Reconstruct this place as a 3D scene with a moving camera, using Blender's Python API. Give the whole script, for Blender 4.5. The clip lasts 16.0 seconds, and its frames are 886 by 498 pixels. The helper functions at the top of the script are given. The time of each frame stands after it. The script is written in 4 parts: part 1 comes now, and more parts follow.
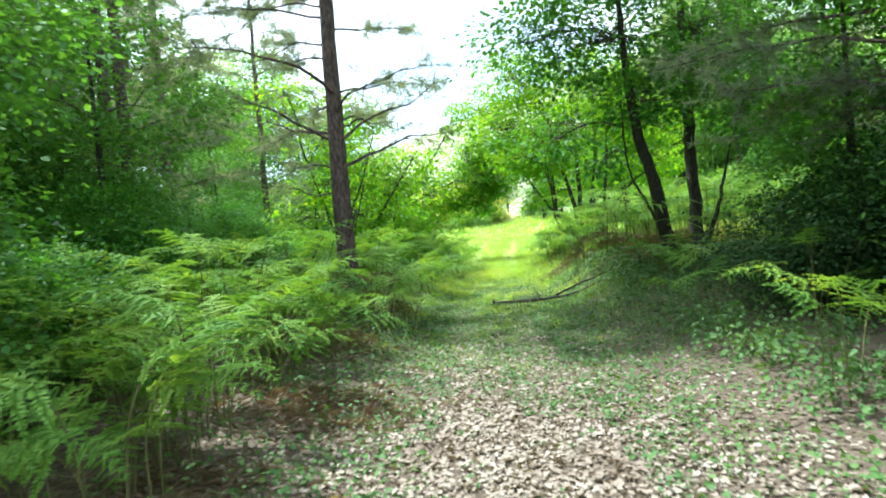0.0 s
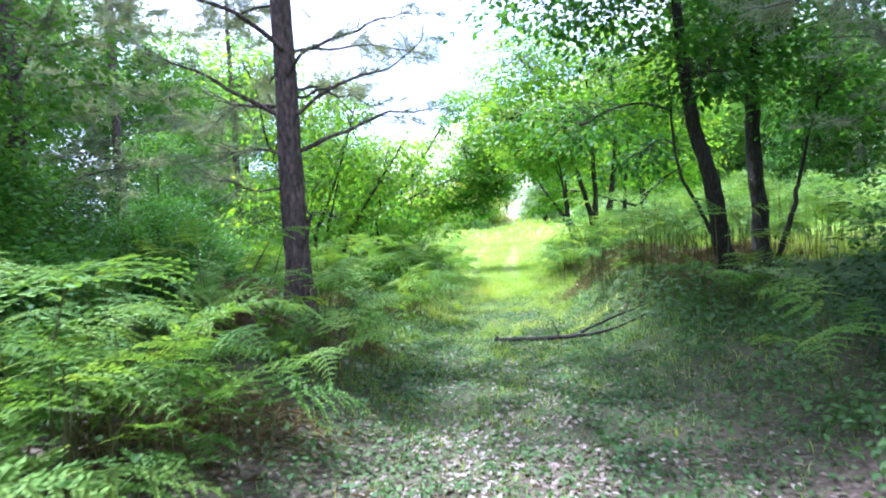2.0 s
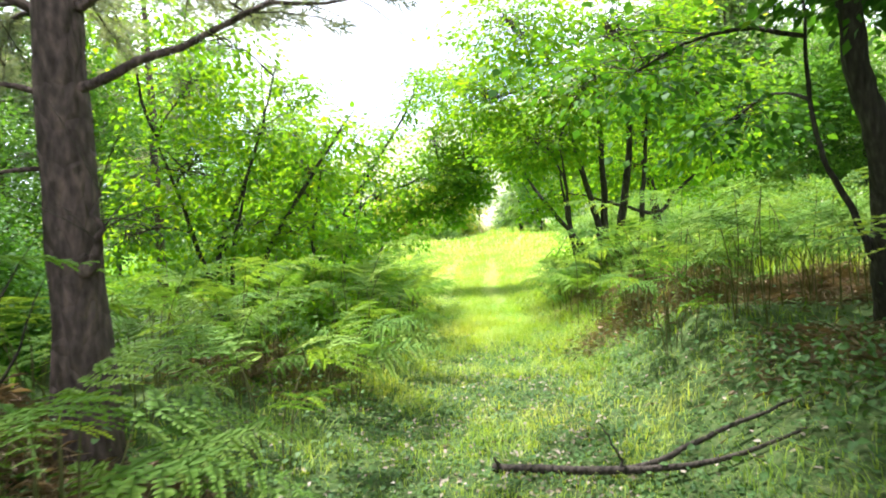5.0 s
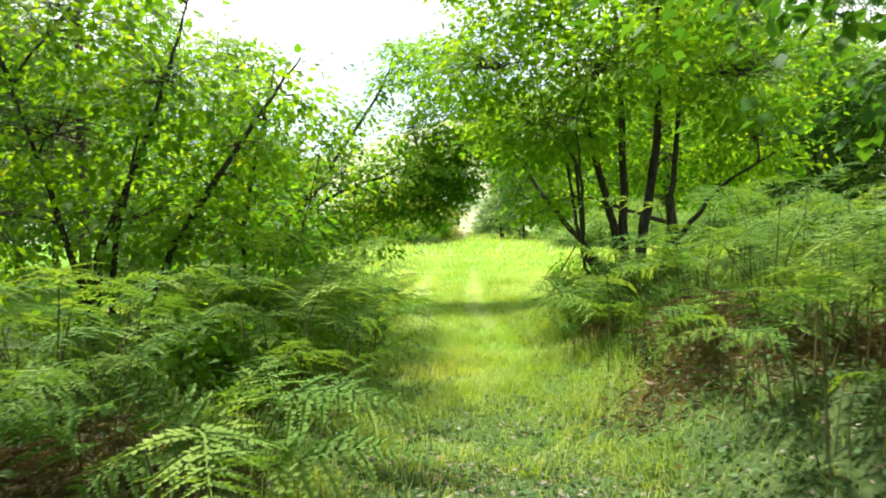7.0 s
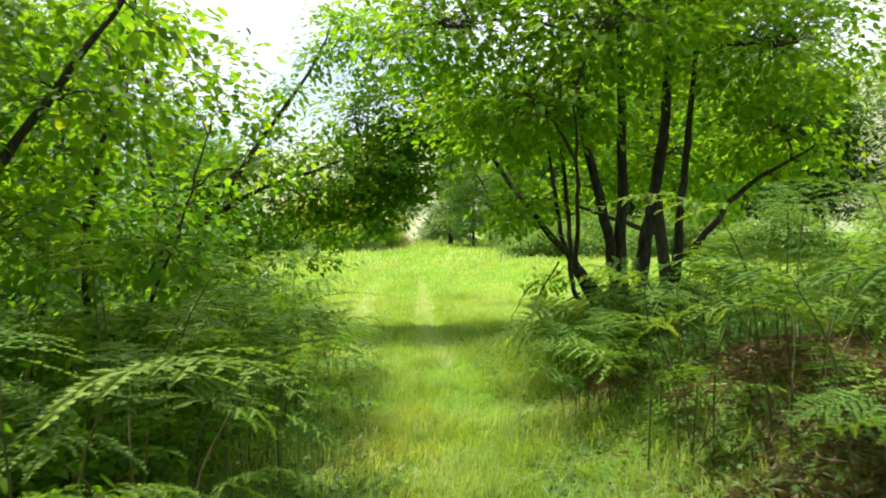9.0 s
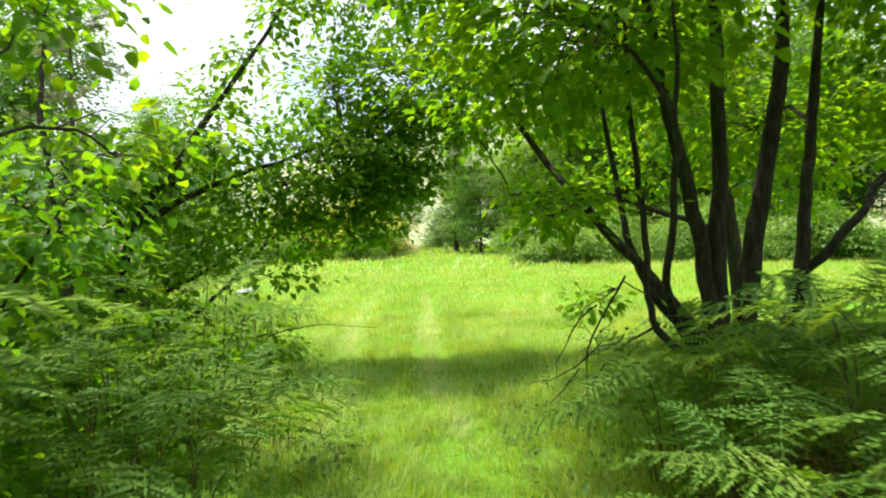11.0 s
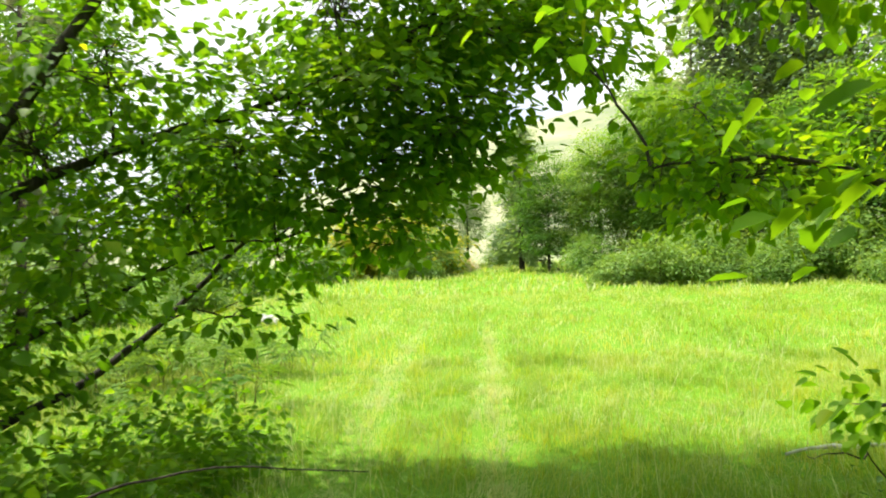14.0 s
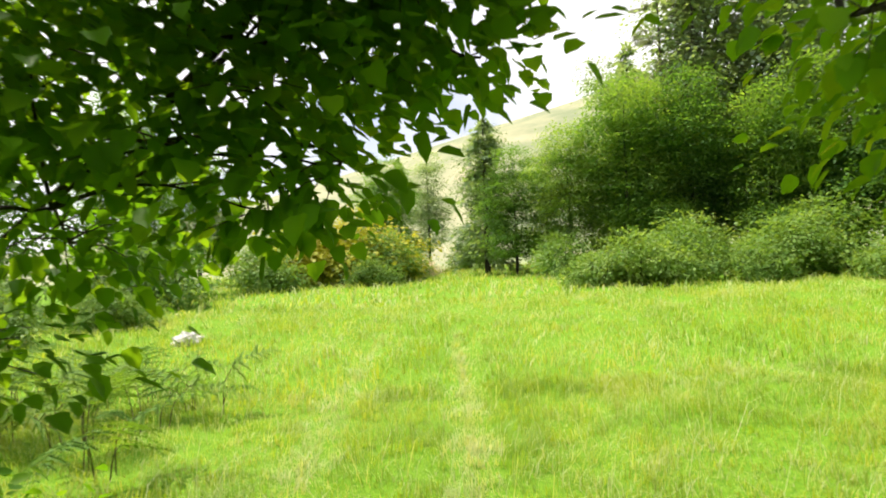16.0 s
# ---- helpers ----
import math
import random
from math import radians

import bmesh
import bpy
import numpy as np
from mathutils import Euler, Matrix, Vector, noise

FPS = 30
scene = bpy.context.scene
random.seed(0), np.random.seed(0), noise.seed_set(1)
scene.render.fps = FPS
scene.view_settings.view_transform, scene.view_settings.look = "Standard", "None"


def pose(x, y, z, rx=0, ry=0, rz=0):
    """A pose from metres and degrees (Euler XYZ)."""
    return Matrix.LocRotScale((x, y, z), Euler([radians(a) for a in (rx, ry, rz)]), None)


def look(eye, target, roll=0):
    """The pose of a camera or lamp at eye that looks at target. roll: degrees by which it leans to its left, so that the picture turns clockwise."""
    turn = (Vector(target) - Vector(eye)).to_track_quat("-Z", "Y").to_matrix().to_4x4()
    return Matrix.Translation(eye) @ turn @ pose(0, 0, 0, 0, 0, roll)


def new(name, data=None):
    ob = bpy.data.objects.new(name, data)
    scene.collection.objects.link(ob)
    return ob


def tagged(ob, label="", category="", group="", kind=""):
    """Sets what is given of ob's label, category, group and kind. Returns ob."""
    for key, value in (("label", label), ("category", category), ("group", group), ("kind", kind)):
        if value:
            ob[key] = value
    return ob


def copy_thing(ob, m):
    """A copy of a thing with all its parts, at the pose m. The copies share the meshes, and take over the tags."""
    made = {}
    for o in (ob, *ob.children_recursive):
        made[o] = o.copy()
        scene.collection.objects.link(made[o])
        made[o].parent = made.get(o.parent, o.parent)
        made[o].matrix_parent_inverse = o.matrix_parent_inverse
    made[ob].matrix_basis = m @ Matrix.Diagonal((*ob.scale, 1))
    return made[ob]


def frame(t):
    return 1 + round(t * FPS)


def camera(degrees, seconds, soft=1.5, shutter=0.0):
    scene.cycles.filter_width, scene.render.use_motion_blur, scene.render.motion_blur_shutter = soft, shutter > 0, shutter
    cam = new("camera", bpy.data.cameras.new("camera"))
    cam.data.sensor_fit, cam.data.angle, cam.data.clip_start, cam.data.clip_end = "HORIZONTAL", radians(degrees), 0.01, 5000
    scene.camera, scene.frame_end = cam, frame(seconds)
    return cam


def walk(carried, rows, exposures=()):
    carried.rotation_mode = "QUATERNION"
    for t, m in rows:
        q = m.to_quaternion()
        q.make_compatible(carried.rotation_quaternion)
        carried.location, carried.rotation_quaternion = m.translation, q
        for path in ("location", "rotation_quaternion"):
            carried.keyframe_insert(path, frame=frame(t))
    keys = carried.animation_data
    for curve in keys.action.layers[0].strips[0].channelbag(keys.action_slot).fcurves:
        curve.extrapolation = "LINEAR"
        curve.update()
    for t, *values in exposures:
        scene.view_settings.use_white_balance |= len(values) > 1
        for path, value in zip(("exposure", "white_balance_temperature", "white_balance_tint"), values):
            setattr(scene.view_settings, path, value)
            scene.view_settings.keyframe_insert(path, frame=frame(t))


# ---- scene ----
cam = camera(62.8, 16.0, soft=1.9, shutter=0.35)
EXPOSURES = ((0, 1.42, 5450, 0), (0.7, 1.48, 5350, 7), (1.5, 1.6, 4950, 22), (2.5, 1.6, 4750, 27), (4.2, 1.6, 5600, 16), (6.5, 1.2, 6200, 12), (8.5, 0.62, 6300, 12), (11, 0.66, 6400, 6), (11.6, 0.12, 6250, 5), (12.6, 0.04, 6350, 5), (13.5, 0.65, 6500, 8), (14.5, 0.74, 6600, 12), (16, 0.46, 6700, 17))
PATH = [
    (0, (-0.03, -0.033, 1.374), (-0.019, 1.965, 1.304), -4.5),
    (0.5, (0.008, 0.75, 1.43), (0.021, 2.748, 1.36), -3.6),
    (1, (0.063, 1.468, 1.405), (0.067, 3.466, 1.33), -3.7),
    (1.5, (0.128, 2.185, 1.386), (0.141, 4.183, 1.307), -3.6),
    (2, (0.107, 2.919, 1.473), (0.128, 4.918, 1.402), -3.3),
    (2.5, (0.191, 3.652, 1.499), (0.228, 5.651, 1.436), -3.3),
    (3, (0.183, 4.297, 1.469), (0.218, 6.295, 1.403), -3.2),
    (3.5, (0.16, 4.989, 1.548), (0.212, 6.987, 1.483), -3.3),
    (4, (0.254, 5.783, 1.484), (0.324, 7.78, 1.406), -4.0),
    (4.2, (0.268, 6.029, 1.53), (0.336, 8.027, 1.456), -4.1),
    (6.3, (0.374, 9.047, 1.516), (0.554, 11.039, 1.478), -1.4),
    (6.5, (0.397, 9.282, 1.529), (0.571, 11.274, 1.485), -1.4),
    (7, (0.423, 9.996, 1.493), (0.595, 11.988, 1.451), -1.3),
    (7.5, (0.397, 10.738, 1.453), (0.603, 12.727, 1.415), -0.7),
    (8, (0.46, 11.275, 1.48), (0.725, 13.257, 1.456), -0.1),
    (8.5, (0.571, 11.919, 1.508), (0.871, 13.896, 1.481), -0.2),
    (8.7, (0.595, 12.18, 1.52), (0.911, 14.155, 1.492), -0.1),
    (10.8, (1.031, 15.075, 1.565), (1.349, 17.05, 1.547), -1.1),
    (11, (1.066, 15.371, 1.543), (1.374, 17.347, 1.533), -1.5),
    (11.5, (1.109, 16.012, 1.591), (1.381, 17.994, 1.604), -1.6),
    (12, (1.206, 16.75, 1.603), (1.471, 18.732, 1.63), -1.6),
    (12.5, (1.317, 17.48, 1.541), (1.517, 19.47, 1.564), -1.5),
    (13, (1.318, 18.184, 1.538), (1.373, 20.183, 1.572), -1.6),
    (13.5, (1.397, 18.924, 1.56), (1.492, 20.921, 1.599), -1.5),
    (14, (1.59, 19.573, 1.539), (1.732, 21.568, 1.582), -1.2),
    (14.5, (1.665, 20.228, 1.51), (1.83, 22.221, 1.563), -1.1),
    (15, (1.71, 20.876, 1.519), (1.905, 22.866, 1.574), -1.4),
    (15.5, (1.803, 21.602, 1.484), (2.021, 23.59, 1.54), -2.0),
    (16, (1.847, 22.262, 1.449), (2.094, 24.246, 1.506), -2.4),
]
walk(cam, [(t, look(eye, aim, roll)) for t, eye, aim, roll in PATH], EXPOSURES)

# ---- sky and sun ----
SUN_TO = Vector((-0.45, 0.38, 1.2)).normalized()
world = bpy.data.worlds.new("sky")
scene.world = world
world.use_nodes = True
wn, wl = world.node_tree.nodes, world.node_tree.links
wn.clear()
sky = wn.new("ShaderNodeTexSky")
sky.sky_type, sky.sun_disc = "NISHITA", False
sky.sun_elevation = math.asin(SUN_TO.z)
sky.sun_rotation = math.atan2(SUN_TO.x, SUN_TO.y)
sky.air_density, sky.dust_density = 1.0, 2.0
bg_sky, bg_cloud, wmix, wout = wn.new("ShaderNodeBackground"), wn.new("ShaderNodeBackground"), wn.new("ShaderNodeMixShader"), wn.new("ShaderNodeOutputWorld")
bg_sky.inputs["Strength"].default_value = 0.12
bg_cloud.inputs["Color"].default_value = (0.96, 0.98, 1.0, 1)
bg_cloud.inputs["Strength"].default_value = 1.05
wc, wnoise, wramp = wn.new("ShaderNodeTexCoord"), wn.new("ShaderNodeTexNoise"), wn.new("ShaderNodeValToRGB")
wnoise.inputs["Scale"].default_value, wnoise.inputs["Detail"].default_value = 2.2, 5
wramp.color_ramp.elements[0].position, wramp.color_ramp.elements[1].position = 0.3, 0.52
wl.new(wc.outputs["Generated"], wnoise.inputs["Vector"])
wl.new(wnoise.outputs["Fac"], wramp.inputs["Fac"])
wl.new(sky.outputs["Color"], bg_sky.inputs["Color"])
wl.new(wramp.outputs["Color"], wmix.inputs["Fac"])
wl.new(bg_sky.outputs[0], wmix.inputs[1])
wl.new(bg_cloud.outputs[0], wmix.inputs[2])
wl.new(wmix.outputs[0], wout.inputs["Surface"])
lamp = bpy.data.lights.new("sun", "SUN")
lamp.energy, lamp.angle, lamp.color = 5.0, radians(2.0), (1.0, 0.95, 0.86)
new("sun", lamp).matrix_world = look(SUN_TO * 60, (0, 0, 0))

# ---- materials ----
def base_mat(name):
    m = bpy.data.materials.new(name)
    m.use_nodes = True
    nt = m.node_tree
    return m, nt.nodes, nt.links, nt.nodes["Principled BSDF"]


def ramp_node(nodes, stops):
    r = nodes.new("ShaderNodeValToRGB")
    els = r.color_ramp.elements
    while len(els) < len(stops):
        els.new(0.5)
    for e, (p, c) in zip(els, stops):
        e.position, e.color = p, (*c, 1)
    return r


def noise_node(nodes, links, scale, detail=4, rough=0.55):
    c, n = nodes.new("ShaderNodeTexCoord"), nodes.new("ShaderNodeTexNoise")
    n.inputs["Scale"].default_value, n.inputs["Detail"].default_value, n.inputs["Roughness"].default_value = scale, detail, rough
    links.new(c.outputs["Object"], n.inputs["Vector"])
    return n


def leaf_mat(name, stops, glow=0.45, rough=0.55, patch=2.0, gloss=0.2, vary=0.0):
    """Thin leaves: each leaf has its own tone, patches drift slowly, light passes through."""
    m, nodes, links, p = base_mat(name)
    geo = nodes.new("ShaderNodeNewGeometry")
    n = noise_node(nodes, links, patch, 3)
    add = nodes.new("ShaderNodeMath")
    add.operation = "MULTIPLY_ADD"
    add.inputs[1].default_value = 0.36
    links.new(geo.outputs["Random Per Island"], add.inputs[0])
    half = nodes.new("ShaderNodeMath")
    half.operation = "MULTIPLY_ADD"
    half.inputs[1].default_value, half.inputs[2].default_value = 1.5, -0.43
    links.new(n.outputs["Fac"], half.inputs[0])
    links.new(half.outputs[0], add.inputs[2])
    r = ramp_node(nodes, stops)
    own, shift = nodes.new("ShaderNodeObjectInfo"), nodes.new("ShaderNodeMath")
    shift.operation = "MULTIPLY_ADD"
    shift.inputs[1].default_value = vary
    links.new(own.outputs["Random"], shift.inputs[0])
    links.new(add.outputs[0], shift.inputs[2])
    tone = nodes.new("ShaderNodeMath")
    tone.operation = "SUBTRACT"
    tone.inputs[1].default_value = vary * 0.5
    links.new(shift.outputs[0], tone.inputs[0])
    links.new(tone.outputs[0], r.inputs["Fac"])
    links.new(r.outputs["Color"], p.inputs["Base Color"])
    p.inputs["Roughness"].default_value = rough
    p.inputs["Specular IOR Level"].default_value = gloss
    tr, mix = nodes.new("ShaderNodeBsdfTranslucent"), nodes.new("ShaderNodeMixShader")
    gain = nodes.new("ShaderNodeMix")
    gain.data_type, gain.blend_type = "RGBA", "MULTIPLY"
    gain.inputs[0].default_value = 1.0
    gain.inputs[7].default_value = (1.5, 1.4, 0.5, 1)
    links.new(r.outputs["Color"], gain.inputs[6])
    links.new(gain.outputs[2], tr.inputs["Color"])
    mix.inputs["Fac"].default_value = glow
    links.new(p.outputs[0], mix.inputs[1])
    links.new(tr.outputs[0], mix.inputs[2])
    links.new(mix.outputs[0], nodes["Material Output"].inputs["Surface"])
    return m


def bark_mat(name, stops, scale=14, bump=0.6, stretch=0.22):
    m, nodes, links, p = base_mat(name)
    c, mp = nodes.new("ShaderNodeTexCoord"), nodes.new("ShaderNodeMapping")
    mp.inputs["Scale"].default_value = (1, 1, stretch)
    links.new(c.outputs["Object"], mp.inputs["Vector"])
    v, n = nodes.new("ShaderNodeTexVoronoi"), nodes.new("ShaderNodeTexNoise")
    v.feature = "DISTANCE_TO_EDGE"
    v.inputs["Scale"].default_value = scale
    n.inputs["Scale"].default_value, n.inputs["Detail"].default_value = scale * 1.6, 7
    links.new(mp.outputs[0], n.inputs["Vector"])
    links.new(mp.outputs[0], v.inputs["Vector"])
    r = ramp_node(nodes, stops)
    links.new(n.outputs["Fac"], r.inputs["Fac"])
    links.new(r.outputs["Color"], p.inputs["Base Color"])
    mul = nodes.new("ShaderNodeMath")
    mul.operation = "MULTIPLY_ADD"
    mul.inputs[1].default_value = 2.0
    links.new(v.outputs["Distance"], mul.inputs[0])
    links.new(n.outputs["Fac"], mul.inputs[2])
    b = nodes.new("ShaderNodeBump")
    b.inputs["Strength"].default_value, b.inputs["Distance"].default_value = bump, 0.02
    links.new(mul.outputs[0], b.inputs["Height"])
    links.new(b.outputs[0], p.inputs["Normal"])
    p.inputs["Roughness"].default_value = 0.9
    p.inputs["Specular IOR Level"].default_value = 0.2
    return m


LEAF_MAPLE = leaf_mat("maple_leaf", [(0.0, (0.058, 0.160, 0.008)), (0.4, (0.117, 0.260, 0.010)), (0.75, (0.222, 0.360, 0.012)), (1.0, (0.398, 0.420, 0.015))], 0.68)
LEAF_HAZEL = leaf_mat("hazel_leaf", [(0.0, (0.047, 0.150, 0.010)), (0.5, (0.094, 0.240, 0.012)), (0.85, (0.175, 0.330, 0.014)), (1.0, (0.292, 0.380, 0.016))], 0.58)
LEAF_LIME = leaf_mat("lime_leaf", [(0.0, (0.06, 0.165, 0.01)), (0.5, (0.12, 0.265, 0.012)), (0.85, (0.23, 0.37, 0.016)), (1.0, (0.4, 0.44, 0.02))], 0.62)
LEAF_DARK = leaf_mat("shade_leaf", [(0.0, (0.042, 0.115, 0.026)), (0.5, (0.085, 0.2, 0.034)), (1.0, (0.16, 0.3, 0.05))], 0.46)
# darker copy of the maple and hazel greens, with shade put into the colour
LEAF_SHADY = leaf_mat("maple_hazel_shaded", [(0.0, (0.03, 0.1, 0.014)), (0.5, (0.06, 0.17, 0.018)), (0.85, (0.11, 0.25, 0.02)), (1.0, (0.2, 0.32, 0.024))], 0.42)
LEAF_WOOD = leaf_mat("far_leaf", [(0.0, (0.055, 0.15, 0.03)), (0.5, (0.14, 0.28, 0.05)), (1.0, (0.29, 0.41, 0.08))], 0.58, patch=0.4, vary=0.7)
PALE_LEAF = leaf_mat("pale_leaf", [(0.0, (0.45, 0.36, 0.3)), (0.5, (0.65, 0.56, 0.5)), (1.0, (0.75, 0.7, 0.66))], 0.3)
# grey-green far leaves, paled and dulled so the colour carries distance haze
LEAF_WOOD2 = leaf_mat("far_leaf_hazed", [(0.0, (0.1, 0.17, 0.09)), (0.5, (0.2, 0.3, 0.17)), (1.0, (0.31, 0.41, 0.24))], 0.55, patch=0.4, vary=0.5)
LEAF_YELLOW = leaf_mat("yellow_leaf", [(0.0, (0.2, 0.27, 0.03)), (0.5, (0.38, 0.4, 0.04)), (1.0, (0.52, 0.47, 0.06))], 0.35)
LEAF_BRAMBLE = leaf_mat("bramble_leaf", [(0.0, (0.07, 0.16, 0.035)), (0.5, (0.16, 0.29, 0.06)), (1.0, (0.3, 0.41, 0.1))], 0.42, vary=0.4)
# grey-green needles, made greyer so their colour also carries haze
NEEDLE = leaf_mat("pine_needle", [(0.0, (0.12, 0.15, 0.12)), (0.6, (0.22, 0.26, 0.215)), (1.0, (0.36, 0.4, 0.34))], 0.5, 0.6)
LEAF_YEW = leaf_mat("yew_leaf", [(0.0, (0.02, 0.05, 0.018)), (0.6, (0.04, 0.085, 0.025)), (1.0, (0.07, 0.13, 0.04))], 0.25, 0.6)
HERB = leaf_mat("herb_leaf", [(0.0, (0.035, 0.085, 0.025)), (0.5, (0.075, 0.15, 0.04)), (1.0, (0.16, 0.24, 0.075))], 0.28, 0.6, 0.9)
FERN = leaf_mat("bracken_green", [(0.0, (0.075, 0.18, 0.03)), (0.5, (0.16, 0.3, 0.045)), (1.0, (0.31, 0.42, 0.07))], 0.42, 0.6, 0.8, 0.2, 0.5)
FERN_STALK = bark_mat("bracken_stalk", [(0.3, (0.082, 0.090, 0.030)), (0.7, (0.164, 0.150, 0.060))], 30, 0.1)
GRASS = leaf_mat("meadow_grass", [(0.0, (0.11, 0.235, 0.02)), (0.35, (0.22, 0.345, 0.036)), (0.7, (0.37, 0.44, 0.065)), (1.0, (0.53, 0.5, 0.17))], 0.42, 0.55, 0.45, 0.25)
GRASS_PALE = leaf_mat("pale_grass", [(0.0, (0.33, 0.41, 0.13)), (0.6, (0.5, 0.54, 0.26)), (1.0, (0.66, 0.64, 0.4))], 0.4, 0.5, 0.7)
LITTER = leaf_mat("dry_leaf", [(0.0, (0.14, 0.1, 0.075)), (0.4, (0.26, 0.205, 0.16)), (0.75, (0.36, 0.305, 0.255)), (1.0, (0.47, 0.42, 0.365))], 0.1, 0.8, 2.0, 0.2)
DEAD = leaf_mat("dead_bracken", [(0.0, (0.13, 0.085, 0.055)), (0.5, (0.26, 0.18, 0.12)), (1.0, (0.46, 0.36, 0.25))], 0.15, 0.8)
BARK_PINE = bark_mat("pine_bark", [(0.25, (0.035, 0.025, 0.022)), (0.5, (0.09, 0.066, 0.058)), (0.78, (0.2, 0.14, 0.115))], 15, 1.0, 0.4)
BARK_DARK = bark_mat("dark_bark", [(0.25, (0.02, 0.018, 0.014)), (0.55, (0.05, 0.044, 0.034)), (0.8, (0.1, 0.095, 0.07))], 20, 0.5)
BARK_TWIG = bark_mat("twig_bark", [(0.3, (0.04, 0.033, 0.026)), (0.7, (0.11, 0.09, 0.07))], 30, 0.3)
LOGWOOD = bark_mat("log_bark", [(0.3, (0.02, 0.017, 0.014)), (0.7, (0.075, 0.06, 0.048))], 26, 0.5)
STONE = bark_mat("pale_stone", [(0.3, (0.4, 0.39, 0.36)), (0.7, (0.7, 0.69, 0.65))], 9, 0.3, 1)


def ground_mat():
    m, nodes, links, p = base_mat("woodland_ground")
    c, sep = nodes.new("ShaderNodeTexCoord"), nodes.new("ShaderNodeSeparateXYZ")
    links.new(c.outputs["Object"], sep.inputs[0])
    fine, mid = noise_node(nodes, links, 22, 6, 0.7), noise_node(nodes, links, 1.3, 4)
    soil = ramp_node(nodes, [(0.3, (0.04, 0.029, 0.021)), (0.5, (0.105, 0.078, 0.057)), (0.7, (0.22, 0.17, 0.13))])
    moss = ramp_node(nodes, [(0.3, (0.022, 0.04, 0.012)), (0.5, (0.05, 0.085, 0.02)), (0.72, (0.12, 0.13, 0.06))])
    turf = ramp_node(nodes, [(0.3, (0.07, 0.18, 0.008)), (0.5, (0.13, 0.28, 0.012)), (0.72, (0.22, 0.36, 0.03))])
    for r in (soil, moss, turf):
        links.new(fine.outputs["Fac"], r.inputs["Fac"])

    def step(value, lo, hi):
        w = nodes.new("ShaderNodeMath")
        w.operation = "MULTIPLY_ADD"
        w.inputs[1].default_value = 6.0
        links.new(mid.outputs["Fac"], w.inputs[0])
        links.new(value, w.inputs[2])
        mr = nodes.new("ShaderNodeMapRange")
        mr.inputs["From Min"].default_value, mr.inputs["From Max"].default_value = lo + 3, hi + 3
        links.new(w.outputs[0], mr.inputs["Value"])
        return mr.outputs["Result"]

    def blend(f, a, b):
        x = nodes.new("ShaderNodeMix")
        x.data_type = "RGBA"
        links.new(f, x.inputs[0])
        links.new(a, x.inputs[6])
        links.new(b, x.inputs[7])
        return x.outputs[2]
    col = blend(step(sep.outputs["Y"], 6.0, 11.0), soil.outputs["Color"], moss.outputs["Color"])
    open_side, open_far, either, turfed = (nodes.new("ShaderNodeMath") for _ in range(4))
    open_side.operation, open_far.operation, either.operation, turfed.operation = "GREATER_THAN", "GREATER_THAN", "MAXIMUM", "MULTIPLY"
    open_side.inputs[1].default_value, open_far.inputs[1].default_value = -2.2, 24.5
    links.new(sep.outputs["X"], open_side.inputs[0])
    links.new(sep.outputs["Y"], open_far.inputs[0])
    links.new(open_side.outputs[0], either.inputs[0])
    links.new(open_far.outputs[0], either.inputs[1])
    links.new(either.outputs[0], turfed.inputs[0])
    links.new(step(sep.outputs["Y"], 14.0, 21.0), turfed.inputs[1])
    col = blend(turfed.outputs[0], col, turf.outputs["Color"])
    # far hillside: pale olive, with haze mixed into its colour
    hazy_fell = ramp_node(nodes, [(0.35, (0.2, 0.24, 0.13)), (0.6, (0.34, 0.34, 0.2)), (0.75, (0.42, 0.36, 0.26))])
    links.new(noise_node(nodes, links, 0.05, 6, 0.65).outputs["Fac"], hazy_fell.inputs["Fac"])
    col = blend(step(sep.outputs["Y"], 85.0, 130.0), col, hazy_fell.outputs["Color"])
    links.new(col, p.inputs["Base Color"])
    b = nodes.new("ShaderNodeBump")
    b.inputs["Strength"].default_value, b.inputs["Distance"].default_value = 0.7, 0.03
    links.new(fine.outputs["Fac"], b.inputs["Height"])
    links.new(b.outputs[0], p.inputs["Normal"])
    p.inputs["Roughness"].default_value = 0.95
    p.inputs["Specular IOR Level"].default_value = 0.15
    return m


GROUND = ground_mat()

# ---- mesh tools ----
RNG = np.random.default_rng(7)


def np_mesh(name, verts, faces, material, smooth=False):
    """A mesh from an array of places and one array of faces with equal corner counts."""
    me = bpy.data.meshes.new(name)
    verts, faces = np.asarray(verts, np.float32), np.asarray(faces, np.int32)
    k = faces.shape[1]
    me.vertices.add(len(verts))
    me.vertices.foreach_set("co", verts.ravel())
    me.loops.add(faces.size)
    me.loops.foreach_set("vertex_index", faces.ravel())
    me.polygons.add(len(faces))
    me.polygons.foreach_set("loop_start", np.arange(len(faces), dtype=np.int32) * k)
    if smooth:
        me.polygons.foreach_set("use_smooth", np.ones(len(faces), bool))
    me.update(calc_edges=True)
    me.materials.append(material)
    return me


def part(name, mesh, parent, label="", kind=""):
    ob = new(name, mesh)
    ob.parent = parent
    return tagged(ob, label, kind=kind)


def thing(name, place, label, category, group=""):
    ob = new(name)
    ob.location = place
    ob.empty_display_size = 0.2
    return tagged(ob, label, category, group)


def unit(a):
    return a / np.maximum(np.linalg.norm(a, axis=-1, keepdims=True), 1e-9)


